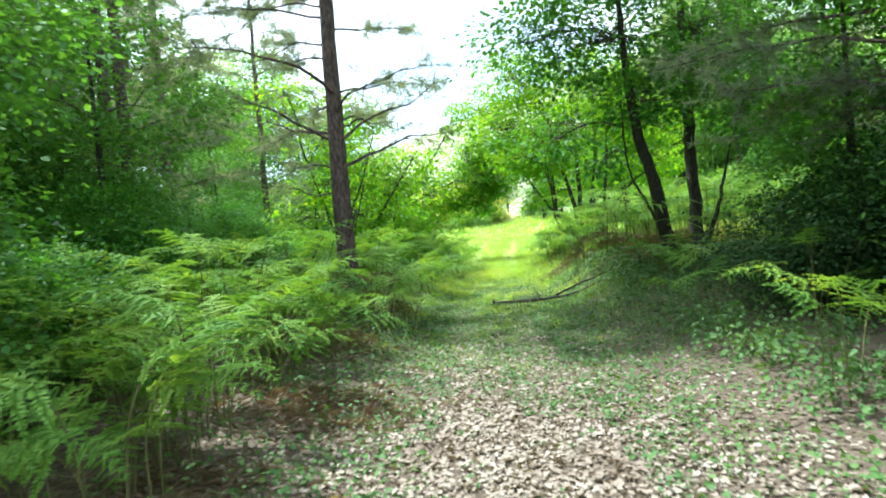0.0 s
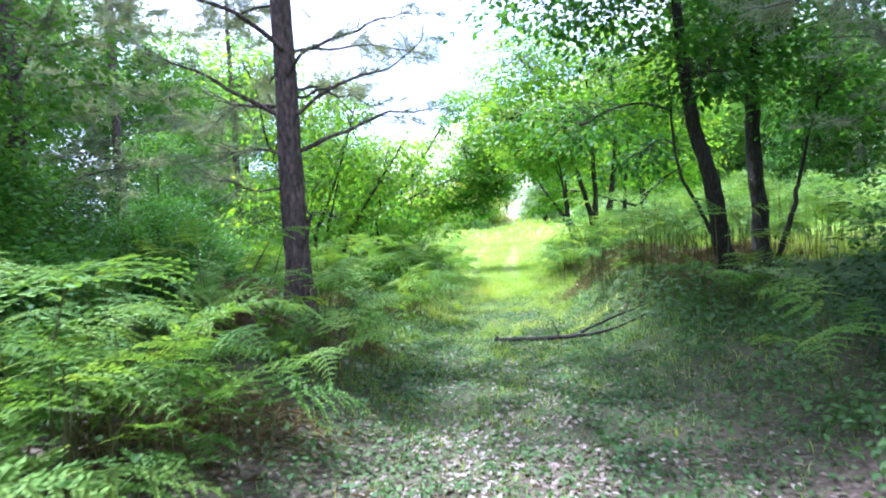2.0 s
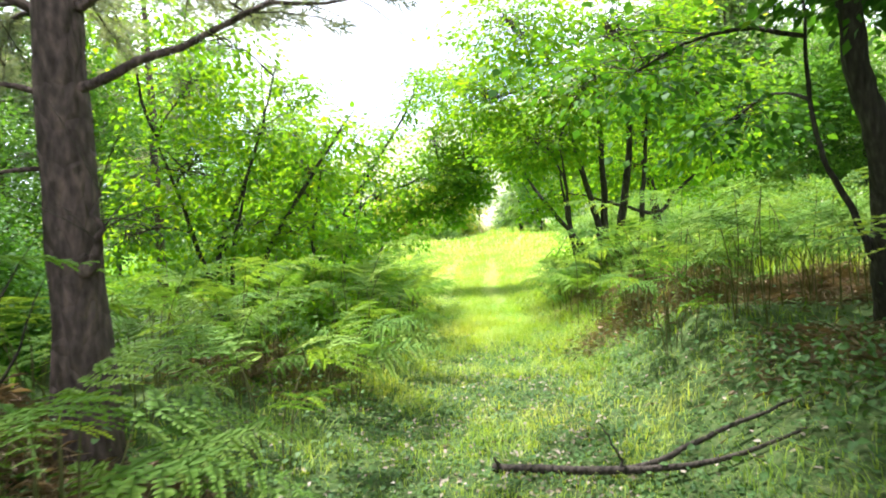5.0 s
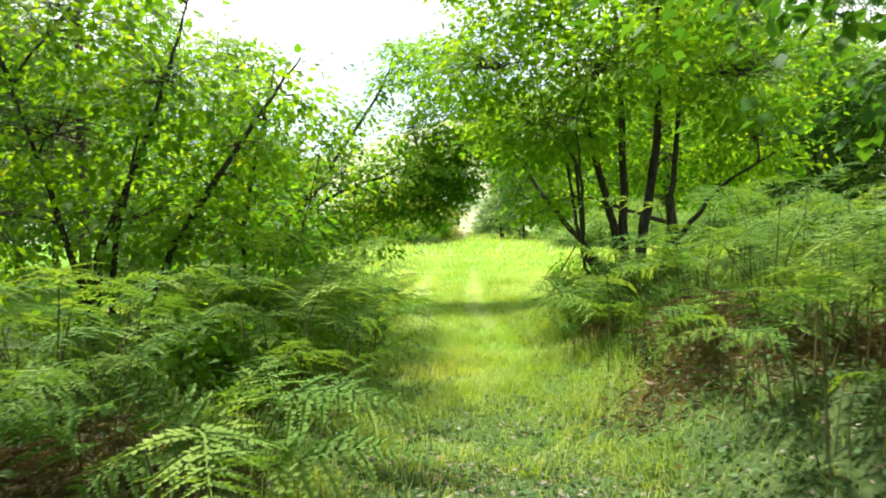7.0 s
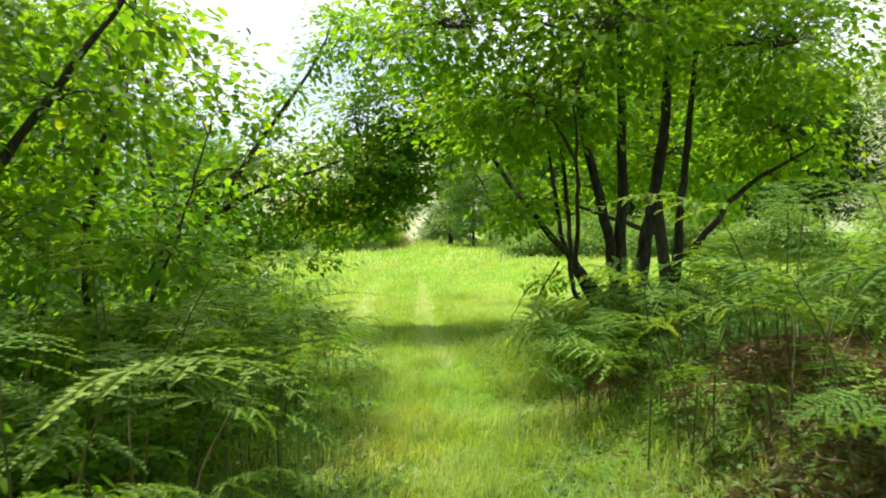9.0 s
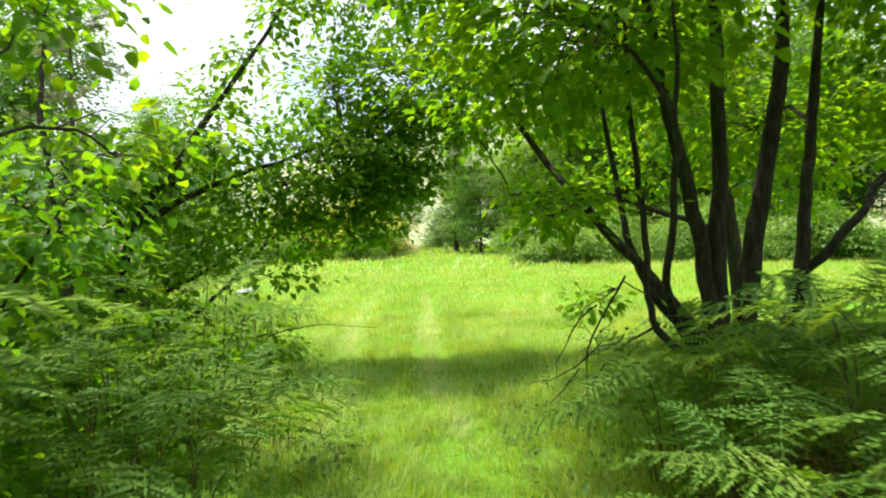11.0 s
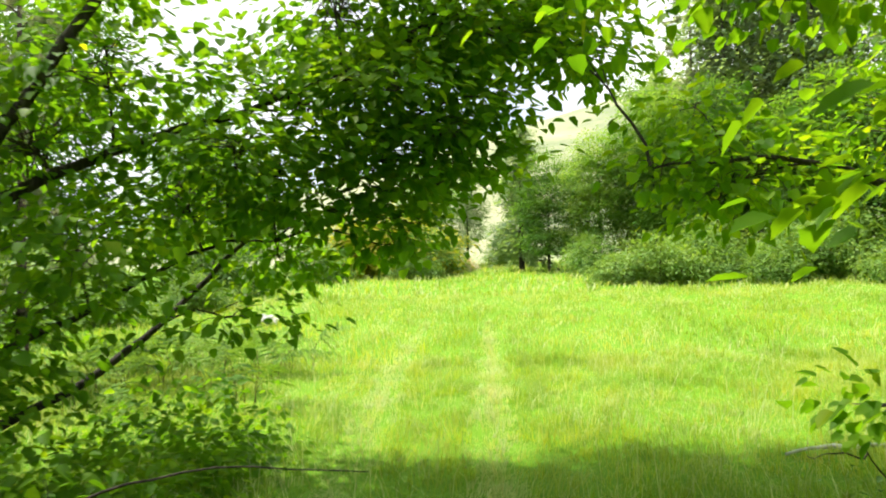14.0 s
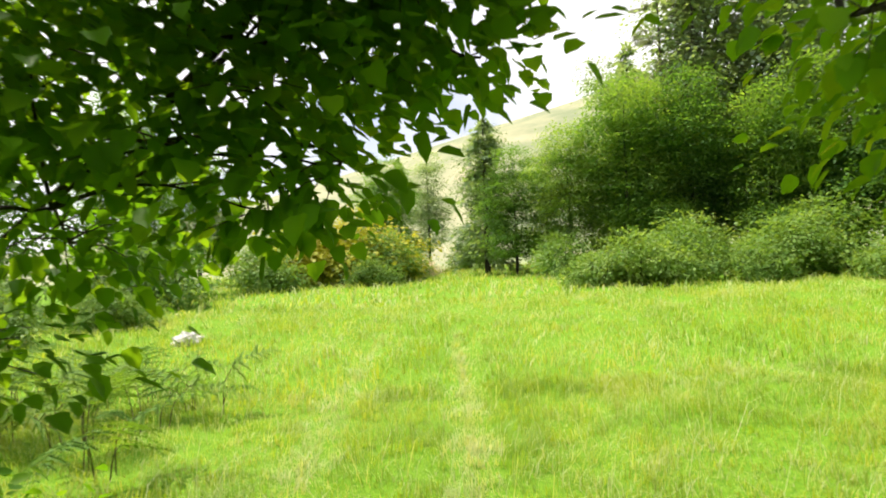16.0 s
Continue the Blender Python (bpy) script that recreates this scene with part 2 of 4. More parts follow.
# outline of a five-pointed leaf from its stalk round to the stalk again: (along, across)
LOBES = ((0.0, 0.0), (0.03, 0.3), (0.2, 0.55), (0.4, 0.47), (0.66, 0.44), (0.78, 0.25), (1.0, 0.0), (0.78, -0.25), (0.66, -0.44), (0.4, -0.47), (0.2, -0.55), (0.03, -0.3))


def leaves(places, along, up, length, width, full=True):
    """Folded leaf blades: two quads to a leaf with a bent tip, or one small diamond."""
    n = len(places)
    along = unit(along)
    side = unit(np.cross(along, up))
    up = np.cross(side, along)
    L, W = np.broadcast_to(length, n)[:, None], np.broadcast_to(width, n)[:, None]
    if not full:
        v = np.stack([places, places + along * L * 0.45 + side * W * 0.5 + up * W * 0.12, places + along * L,
                      places + along * L * 0.45 - side * W * 0.5 + up * W * 0.12], 1)
        return v.reshape(-1, 3), np.arange(n * 4).reshape(n, 4)
    bend = RNG.uniform(0.05, 0.3, (n, 1))
    if full == "lobed":
        cols = []
        for t, w in LOBES:
            cols.append(places + along * L * t + side * W * w + up * (W * abs(w) * 0.25 - L * bend * t * t))
        v = np.stack(cols, 1).reshape(-1, 3)
        o, k = np.arange(n)[:, None] * len(LOBES), len(LOBES)
        return v, np.concatenate([o + [0, i, i + 1] for i in range(1, k - 1)])
    tip = places + along * L * 0.97 - up * L * bend
    l1 = places + along * L * 0.22 + side * W * 0.5 + up * W * 0.1
    l2 = places + along * L * 0.66 + side * W * 0.36 + up * W * (0.06 - bend * 0.6)
    r1 = places + along * L * 0.22 - side * W * 0.5 + up * W * 0.1
    r2 = places + along * L * 0.66 - side * W * 0.36 + up * W * (0.06 - bend * 0.6)
    v = np.stack([places, l1, l2, tip, r2, r1], 1).reshape(-1, 3)
    o = np.arange(n)[:, None] * 6
    return v, np.concatenate([o + [0, 1, 2, 3], o + [0, 3, 4, 5]])


class Tubes:
    """Collects round, tapered, slightly crooked branches."""

    def __init__(self):
        self.v, self.f, self.n = [], [], 0

    def add(self, pts, radii, sides=6, rough=0.0):
        pts = np.asarray(pts, float)
        radii = np.interp(np.linspace(0, 1, len(pts)), np.linspace(0, 1, len(radii)), radii)
        tan = unit(np.gradient(pts, axis=0))
        ref = np.where(np.abs(tan[:, 2:3]) > 0.9, [[1.0, 0, 0]], [[0, 0, 1.0]])
        a = unit(np.cross(tan, ref))
        for i in range(1, len(a)):
            a[i] = unit(a[i - 1] - tan[i] * np.dot(a[i - 1], tan[i]))
        b = np.cross(tan, a)
        th = np.linspace(0, 2 * np.pi, sides, endpoint=False)
        rr = radii[:, None] * (1 + rough * RNG.normal(0, 1, (len(pts), sides)))
        ring = pts[:, None] + rr[..., None] * (np.cos(th)[None, :, None] * a[:, None] + np.sin(th)[None, :, None] * b[:, None])
        self.v.append(ring.reshape(-1, 3))
        i, j = np.meshgrid(np.arange(len(pts) - 1), np.arange(sides), indexing="ij")
        k = (j + 1) % sides
        self.f.append((np.stack([i * sides + j, i * sides + k, (i + 1) * sides + k, (i + 1) * sides + j], -1).reshape(-1, 4)) + self.n)
        self.n += len(pts) * sides

    def mesh(self, name, material):
        return np_mesh(name, np.concatenate(self.v), np.concatenate(self.f), material, True)


def curve(points, n=12, wob=0.0):
    """A smooth line through a few points, with a natural wobble."""
    p = np.asarray(points, float)
    t = np.linspace(0, len(p) - 1, n)
    i = np.clip(t.astype(int), 0, len(p) - 2)
    u = (t - i)[:, None]
    pad = np.vstack([2 * p[0] - p[1], p, 2 * p[-1] - p[-2]])
    a, b, c, d = pad[i], pad[i + 1], pad[i + 2], pad[i + 3]
    out = 0.5 * (2 * b + (c - a) * u + (2 * a - 5 * b + 4 * c - d) * u ** 2 + (3 * b - a - 3 * c + d) * u ** 3)
    if wob:
        w = RNG.normal(0, wob, (n, 3))
        w[0] = 0
        out = out + (w + np.roll(w, 1, 0)) / 2
    return out


def tube_mesh(name, pts, radii, material, sides=10, rough=0.0):
    t = Tubes()
    t.add(pts, radii, sides, rough)
    return t.mesh(name, material)


# ---- the lie of the land ----
def smooth(e0, e1, x):
    t = np.clip((np.asarray(x, float) - e0) / (e1 - e0), 0, 1)
    return t * t * (3 - 2 * t)


def path_x(y):
    return np.interp(y, [-6, 0, 6, 10, 15, 20, 26], [0.1, 0.25, 0.45, 0.6, 1.2, 1.75, 2.2])


def ground_z(x, y):
    x, y = np.asarray(x, float), np.asarray(y, float)
    d = x - path_x(y)
    bank_l = smooth(0.7, 2.4, -d) * (0.12 + 0.3 * smooth(3, 10, y))
    bank_r = smooth(0.9, 2.2, d) * (0.1 + 0.58 * smooth(7, 14, y))
    fade = 1 - smooth(20.6, 24.5, y)
    z = (bank_l + bank_r) * fade + 0.035 * np.clip(y - 30, 0, 40) + 0.012 * np.clip(x - 4, 0, 40) * smooth(26, 50, y)
    hill = smooth(110, 300, y) * np.clip(36 + 0.3 * x, 12, 70)
    lump = 0.035 * np.sin(x * 2.1 + 1.3 * np.sin(y * 0.9)) * np.sin(y * 1.7 + 0.8 * np.sin(x * 1.1)) * smooth(0.5, 2.5, np.abs(d))
    return z + hill + lump


def build_ground():
    gx = np.unique(np.concatenate([np.linspace(-600, -16, 40), np.linspace(-16, 20, 121), np.linspace(20, 700, 46)]))
    gy = np.unique(np.concatenate([np.linspace(-200, -4, 24), np.linspace(-4, 34, 128), np.linspace(34, 900, 90)]))
    X, Y = np.meshgrid(gx, gy, indexing="ij")
    V = np.stack([X, Y, ground_z(X, Y)], -1).reshape(-1, 3)
    i, j = np.meshgrid(np.arange(len(gx) - 1), np.arange(len(gy) - 1), indexing="ij")
    m = len(gy)
    F = np.stack([i * m + j, (i + 1) * m + j, (i + 1) * m + j + 1, i * m + j + 1], -1).reshape(-1, 4)
    tagged(new("ground", np_mesh("ground", V, F, GROUND, True)), "woodland track with leaf litter running into green meadow", "ground", kind="structure")


build_ground()

# ---- trees ----
def crown_parts(tree, stems, lobes, leaf, bark, size=0.1, density=1.0, spread=0.3, full=True, per=26, limb_r=0.03, droop=0.35, twiggy=True):
    """Limbs from the nearest stem into each lobe, twigs off the limbs, and a clump of leaves at every twig's end."""
    P, A, U, S = [], [], [], []
    twigs = Tubes()
    pool = np.concatenate(stems)
    for cx, cy, cz, rx, ry, rz in lobes:
        c = np.array([cx, cy, cz])
        r = np.array([rx, ry, rz])
        low = pool[pool[:, 2] < cz + 0.1]
        low = low if len(low) else pool[:1]
        start = low[np.argmin(np.linalg.norm((low - c) * [1, 1, 0.6], axis=1))]
        span = np.linalg.norm(c - start)
        limb = curve([start, start * 0.5 + c * 0.5 + [0, 0, 0.12 * span], c, c + (c - start) * 0.35 * r.min() / max(span, 0.3)], 12, 0.02 * span)
        rad = limb_r * (0.35 + 0.3 * min(span, 3)) * min(1.0, float(r.max()) + 0.1)
        part("limb", tube_mesh("limb", limb, [rad, rad * 0.6, 0.006], bark, 6), tree)
        spread_l = min(spread, 0.55 * max(rx, ry))
        k = max(5, int(density * 16 * (rx * ry * rz) ** (2 / 3) / spread / spread / 3))
        q = unit(RNG.normal(0, 1, (k, 3))) * RNG.uniform(0.25, 1.0, (k, 1)) ** 0.45
        ends = c + q * r
        for e in ends:
            s = limb[RNG.integers(4, 12)]
            d = np.linalg.norm(e - s)
            if twiggy:
                twigs.add(curve([s, (s + e) / 2 + [0, 0, 0.1 * d], e], 3), [0.004 + 0.003 * d, 0.002], 3)
        m = k * per
        who = np.repeat(np.arange(k), per)
        off = RNG.normal(0, 1, (m, 3)) * [spread_l, spread_l, spread_l * 0.32]
        pos = ends[who] + off
        out = unit(off * [1, 1, 0.3] + q[who] * 0.25)
        al = unit(out + RNG.normal(0, 0.35, (m, 3)) - [0, 0, droop])
        P.append(pos)
        A.append(al)
        U.append(unit(RNG.normal(0, 0.28, (m, 3)) + [0, 0, 1]))
        S.append(size * RNG.uniform(0.6, 1.25, m))
    P, A, U, S = map(np.concatenate, (P, A, U, S))
    v, f = leaves(P, A, U, S, S * RNG.uniform(0.65, 0.85, len(S)), full)
    crown = part("crown", np_mesh("crown", v, f, leaf), tree, kind="stuff")
    if twiggy:
        part("brushwood", twigs.mesh("brushwood", BARK_TWIG), tree, kind="stuff")
    return crown


def broadleaf(name, base, stems, lobes, leaf, label, bark=None, size=0.1, density=1.0, spread=0.3, full=True, per=26, group="", limb_r=0.03, stem_name="trunk", sink=0.12):
    """stems: (points, radii) in the world; lobes: centre and half sizes in the world."""
    bark = bark or BARK_DARK
    base = np.array([base[0], base[1], float(ground_z(base[0], base[1])) - 0.0])
    tree = thing(name, base, label, "shrub" if "shrub" in name or "bush" in name else "tree", group)
    lines = []
    for pts, radii in stems:
        p = np.asarray(pts, float).copy()
        if p[0, 2] < base[2] + 0.25:
            p[0, 2] = ground_z(p[0, 0], p[0, 1]) - sink
        line = curve(p - base, 6 * len(p), 0.012)
        lines.append(line)
        part(stem_name, tube_mesh("stem", line, radii, bark, 10, 0.05), tree)
    crown_parts(tree, lines, [(x - base[0], y - base[1], z - base[2], a, b, c) for x, y, z, a, b, c in lobes], leaf, bark, size, density, spread, full, per, limb_r)
    return tree


def needle_tufts(ends, dirs, per, length, wide=0.004):
    """Sprays of single needles round the ends of pine twigs."""
    k = len(ends)
    who = np.repeat(np.arange(k), per)
    m = k * per
    d = unit(unit(dirs)[who] * 0.55 + RNG.normal(0, 0.6, (m, 3)))
    p = ends[who] - unit(dirs)[who] * RNG.uniform(0, 0.16, (m, 1))
    s = unit(np.cross(d, RNG.normal(0, 1, (m, 3))))
    L = length * RNG.uniform(0.6, 1.2, (m, 1))
    v = np.stack([p - s * wide, p + s * wide, p + d * L], 1).reshape(-1, 3)
    return v, np.arange(m * 3).reshape(m, 3)


def pine(base, height, radius, label, branches=(), auto=26, first=3.0, reach=2.2, tufts=16, per=16, lean=(0, 0), group="", length=0.11, wide=0.004):
    """A pine with a plated trunk, given bare branches low down, and needled whorls above."""
    bx, by = base
    bz = float(ground_z(bx, by))
    tree = thing("pine_tree", (bx, by, bz), label, "tree", group)
    hs = np.linspace(0, 1, 16)
    trunk = np.stack([lean[0] * hs ** 1.2 * height, lean[1] * hs ** 1.2 * height, hs * height - 0.1 * (hs == 0)], 1)
    trunk[1:, :2] += RNG.normal(0, 0.012, (15, 2))
    tr = radius * (1 - 0.8 * hs)
    tr[0] *= 1.25
    part("trunk", tube_mesh("trunk", curve(trunk, 60), tr, BARK_PINE, 16, 0.035), tree)
    twigs, ends, dirs = Tubes(), [], []
    lines = []
    for pts, r, *leafy in branches:
        line = curve(np.asarray(pts, float) - [bx, by, bz], 14, 0.022)
        lines.append((line, r, leafy[0] if leafy else 0.35))
    for i in range(auto):
        z = first + (height - first) * (i / auto) ** 0.9
        a = RNG.uniform(0, 2 * np.pi)
        ln = reach * RNG.uniform(0.7, 1.15) * (1 - 0.6 * (z / height) ** 2)
        c = np.array([np.interp(z, hs * height, trunk[:, 0]), np.interp(z, hs * height, trunk[:, 1]), z])
        o = np.array([math.cos(a), math.sin(a), 0])
        line = curve([c, c + o * ln * 0.5 + [0, 0, 0.12 * ln], c + o * ln + [0, 0, RNG.uniform(-0.1, 0.3) * ln]], 10, 0.03)
        lines.append((line, 0.022, 1.0))
    for line, r, leafy in lines:
        part("branch", tube_mesh("branch", line, [r, r * 0.6, 0.005], BARK_PINE, 6, 0.05), tree)
        ln = np.linalg.norm(line[-1] - line[0])
        for j in range(int(tufts * (0.5 + 0.5 * leafy))):
            s = line[int(RNG.uniform(0.35, 0.999) * len(line))]
            d = unit((line[-1] - line[0]) * 0.5 / ln + RNG.normal(0, 0.5, 3) * [1, 1, 0.6])
            e = s + d * RNG.uniform(0.15, 0.6)
            twigs.add(curve([s, (s + e) / 2 + [0, 0, 0.03], e], 4), [0.005, 0.002], 3)
            if RNG.random() < leafy:
                for q in (0.35, 0.55, 0.75, 1.0):
                    ends.append(s + (e - s) * q + RNG.normal(0, 0.04, 3))
                    dirs.append(d)
    if ends:
        v, f = needle_tufts(np.array(ends), np.array(dirs), per, length, wide)
        part("crown", np_mesh("needles", v, f, NEEDLE), tree, "grey-green needle sprays", "stuff")
    part("brushwood", twigs.mesh("brushwood", BARK_TWIG), tree, kind="stuff")
    return tree


def place_trees():
    # scots pine beside the track, bare branches low down
    pine((-1.45, 11.1), 11.0, 0.155, "scots pine with grey-brown plated bark and bare lower branches", [
        (((-1.4, 11.05, 2.35), (-0.9, 11.0, 2.52), (-0.35, 10.95, 2.72), (0.25, 10.9, 2.72)), 0.03),
        (((-1.36, 10.98, 1.4), (-1.27, 10.96, 1.55), (-1.25, 10.95, 1.8)), 0.04, 0.0),
        (((-1.4, 11.05, 2.75), (-0.95, 11.1, 3.05), (-0.4, 11.1, 3.2), (0.1, 11.1, 3.5)), 0.03),
        (((-1.42, 11.0, 3.2), (-1.1, 10.8, 3.45), (-0.5, 10.7, 3.6), (0.0, 10.5, 3.7)), 0.025),
        (((-1.5, 11.1, 2.75), (-2.0, 11.0, 3.05), (-2.5, 11.0, 3.35), (-3.0, 11.0, 3.5)), 0.032),
        (((-1.5, 11.1, 2.35), (-1.9, 11.0, 2.42), (-2.2, 11.0, 2.3)), 0.018),
        (((-1.5, 11.1, 1.95), (-1.9, 11.0, 1.98), (-2.3, 11.0, 2.12)), 0.016),
        (((-1.5, 11.15, 2.9), (-2.1, 11.6, 3.0), (-2.7, 12.0, 3.3)), 0.022),
        (((-1.45, 11.0, 3.5), (-1.9, 10.5, 3.8), (-2.6, 10.1, 4.0), (-3.2, 9.8, 4.0)), 0.03),
        (((-1.4, 11.2, 3.0), (-1.0, 11.7, 3.1), (-0.5, 12.2, 3.0)), 0.02),
        (((-1.4, 11.3, 3.1), (-1.2, 12.5, 3.35), (-0.9, 13.8, 3.5)), 0.024, 1.6),
        (((-1.5, 11.3, 3.3), (-2.0, 12.8, 3.5), (-2.3, 14.2, 3.4)), 0.024, 1.8),
        (((-1.5, 11.2, 2.9), (-2.5, 12.6, 3.1), (-3.2, 13.8, 3.0)), 0.024, 1.8),
        (((-1.4, 11.2, 3.5), (-0.6, 12.4, 3.8), (0.1, 13.4, 3.9)), 0.022, 1.4),
    ], auto=48, first=3.6, reach=2.7, tufts=22, per=22)
    # dark pine whose boughs hang over the start of the track
    pine((4.9, 6.9), 11.0, 0.17, "dark pine with low grey-green boughs over ferns", [
        (((4.85, 6.9, 2.2), (4.1, 7.3, 2.5), (3.2, 7.8, 2.5)), 0.025, 1.6),
        (((4.9, 6.9, 2.7), (4.0, 7.6, 3.0), (2.7, 8.4, 2.95)), 0.028, 1.8),
        (((4.9, 6.9, 3.1), (4.0, 8.2, 3.3), (3.1, 9.3, 3.2)), 0.028, 1.8),
        (((4.9, 6.9, 3.4), (3.9, 7.2, 3.8), (2.6, 7.6, 3.7)), 0.028, 1.8),
        (((4.9, 6.9, 2.3), (4.8, 8.0, 2.6), (4.4, 9.3, 2.5)), 0.025, 1.6),
        (((4.9, 6.9, 2.1), (5.3, 7.6, 2.3), (5.7, 8.5, 2.2)), 0.025, 1.4),
    ], auto=40, first=1.9, reach=2.6, tufts=20, per=22)
    # further pines in the wood to the west
    proto = pine((-6.2, 14.0), 13.0, 0.15, "tall pine with brown trunk deep in the wood", auto=40, first=1.9, reach=2.5, tufts=16, per=17, group="pines in the wood", length=0.16, wide=0.006)
    for x, y, s, a in ((-11.5, 17.6, 1.05, 50), (-8.5, 12.0, 1.1, 120), (-7.2, 7.5, 1.0, 290), (-10.5, 17.5, 1.1, 20),
                       # the last two stand behind the start, added unseen to block sky light
                       (-6.2, 3.0, 1.0, 75), (7.4, 4.6, 1.0, 160), (6.4, 9.2, 0.95, 310), (-9.4, 25.5, 1.0, 250), (-11.5, 23.0, 1.1, 140), (-5.2, 12.4, 0.88, 215), (-8.0, 22.0, 1.0, 30), (-6.4, 27.5, 0.95, 110), (-4.0, 31.0, 0.55, 60), (19.0, 60, 1.2, 40), (21.6, 61, 1.4, 170), (23.9, 58, 1.3, 260), (26.6, 57, 1.35, 90), (29.5, 54, 1.3, 10), (2.5, -6.0, 1.0, 10), (-3.5, -5.0, 1.0, 100)):
        copy_thing(proto, pose(x, y, float(ground_z(x, y)), 0, 0, a) @ Matrix.Scale(s, 4))

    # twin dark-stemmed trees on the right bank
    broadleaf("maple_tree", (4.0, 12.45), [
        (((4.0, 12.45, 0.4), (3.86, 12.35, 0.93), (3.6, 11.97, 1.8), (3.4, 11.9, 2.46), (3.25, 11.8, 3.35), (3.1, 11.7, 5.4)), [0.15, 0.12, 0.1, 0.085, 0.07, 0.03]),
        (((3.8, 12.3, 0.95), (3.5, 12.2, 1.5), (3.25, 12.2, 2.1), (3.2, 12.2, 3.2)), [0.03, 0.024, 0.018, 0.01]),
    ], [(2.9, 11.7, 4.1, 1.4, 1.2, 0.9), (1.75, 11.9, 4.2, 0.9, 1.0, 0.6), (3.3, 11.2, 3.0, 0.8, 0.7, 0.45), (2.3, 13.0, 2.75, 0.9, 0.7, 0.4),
        # last five lobes, high and unseen, are added to shade track and bank
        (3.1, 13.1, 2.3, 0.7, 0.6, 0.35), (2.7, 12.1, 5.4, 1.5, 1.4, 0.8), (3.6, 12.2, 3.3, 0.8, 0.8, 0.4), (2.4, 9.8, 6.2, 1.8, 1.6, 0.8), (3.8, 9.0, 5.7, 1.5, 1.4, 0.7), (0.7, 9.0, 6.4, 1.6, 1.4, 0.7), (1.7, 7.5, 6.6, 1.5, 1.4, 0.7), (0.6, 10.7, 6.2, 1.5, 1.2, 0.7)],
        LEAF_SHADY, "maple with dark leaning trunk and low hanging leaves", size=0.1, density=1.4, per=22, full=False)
    broadleaf("maple_tree", (4.6, 12.7), [
        (((4.6, 12.65, 0.4), (4.53, 12.72, 1.0), (4.58, 12.92, 2.3), (4.62, 13.0, 3.7), (4.6, 13.1, 6.0)), [0.14, 0.115, 0.1, 0.09, 0.04]),
        (((4.62, 12.65, 0.9), (4.85, 12.5, 1.3), (5.0, 12.5, 1.9), (5.3, 12.6, 2.8)), [0.04, 0.035, 0.025, 0.012]),
    ], [(4.7, 12.9, 4.4, 1.5, 1.4, 1.0), (5.2, 12.1, 2.9, 0.9, 0.8, 0.5), (5.8, 13.2, 3.2, 1.1, 1.0, 0.8), (4.5, 12.0, 3.6, 0.9, 0.9, 0.5), (4.6, 13.2, 6.0, 1.5, 1.4, 0.9)],
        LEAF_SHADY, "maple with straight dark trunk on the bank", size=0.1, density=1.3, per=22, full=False)

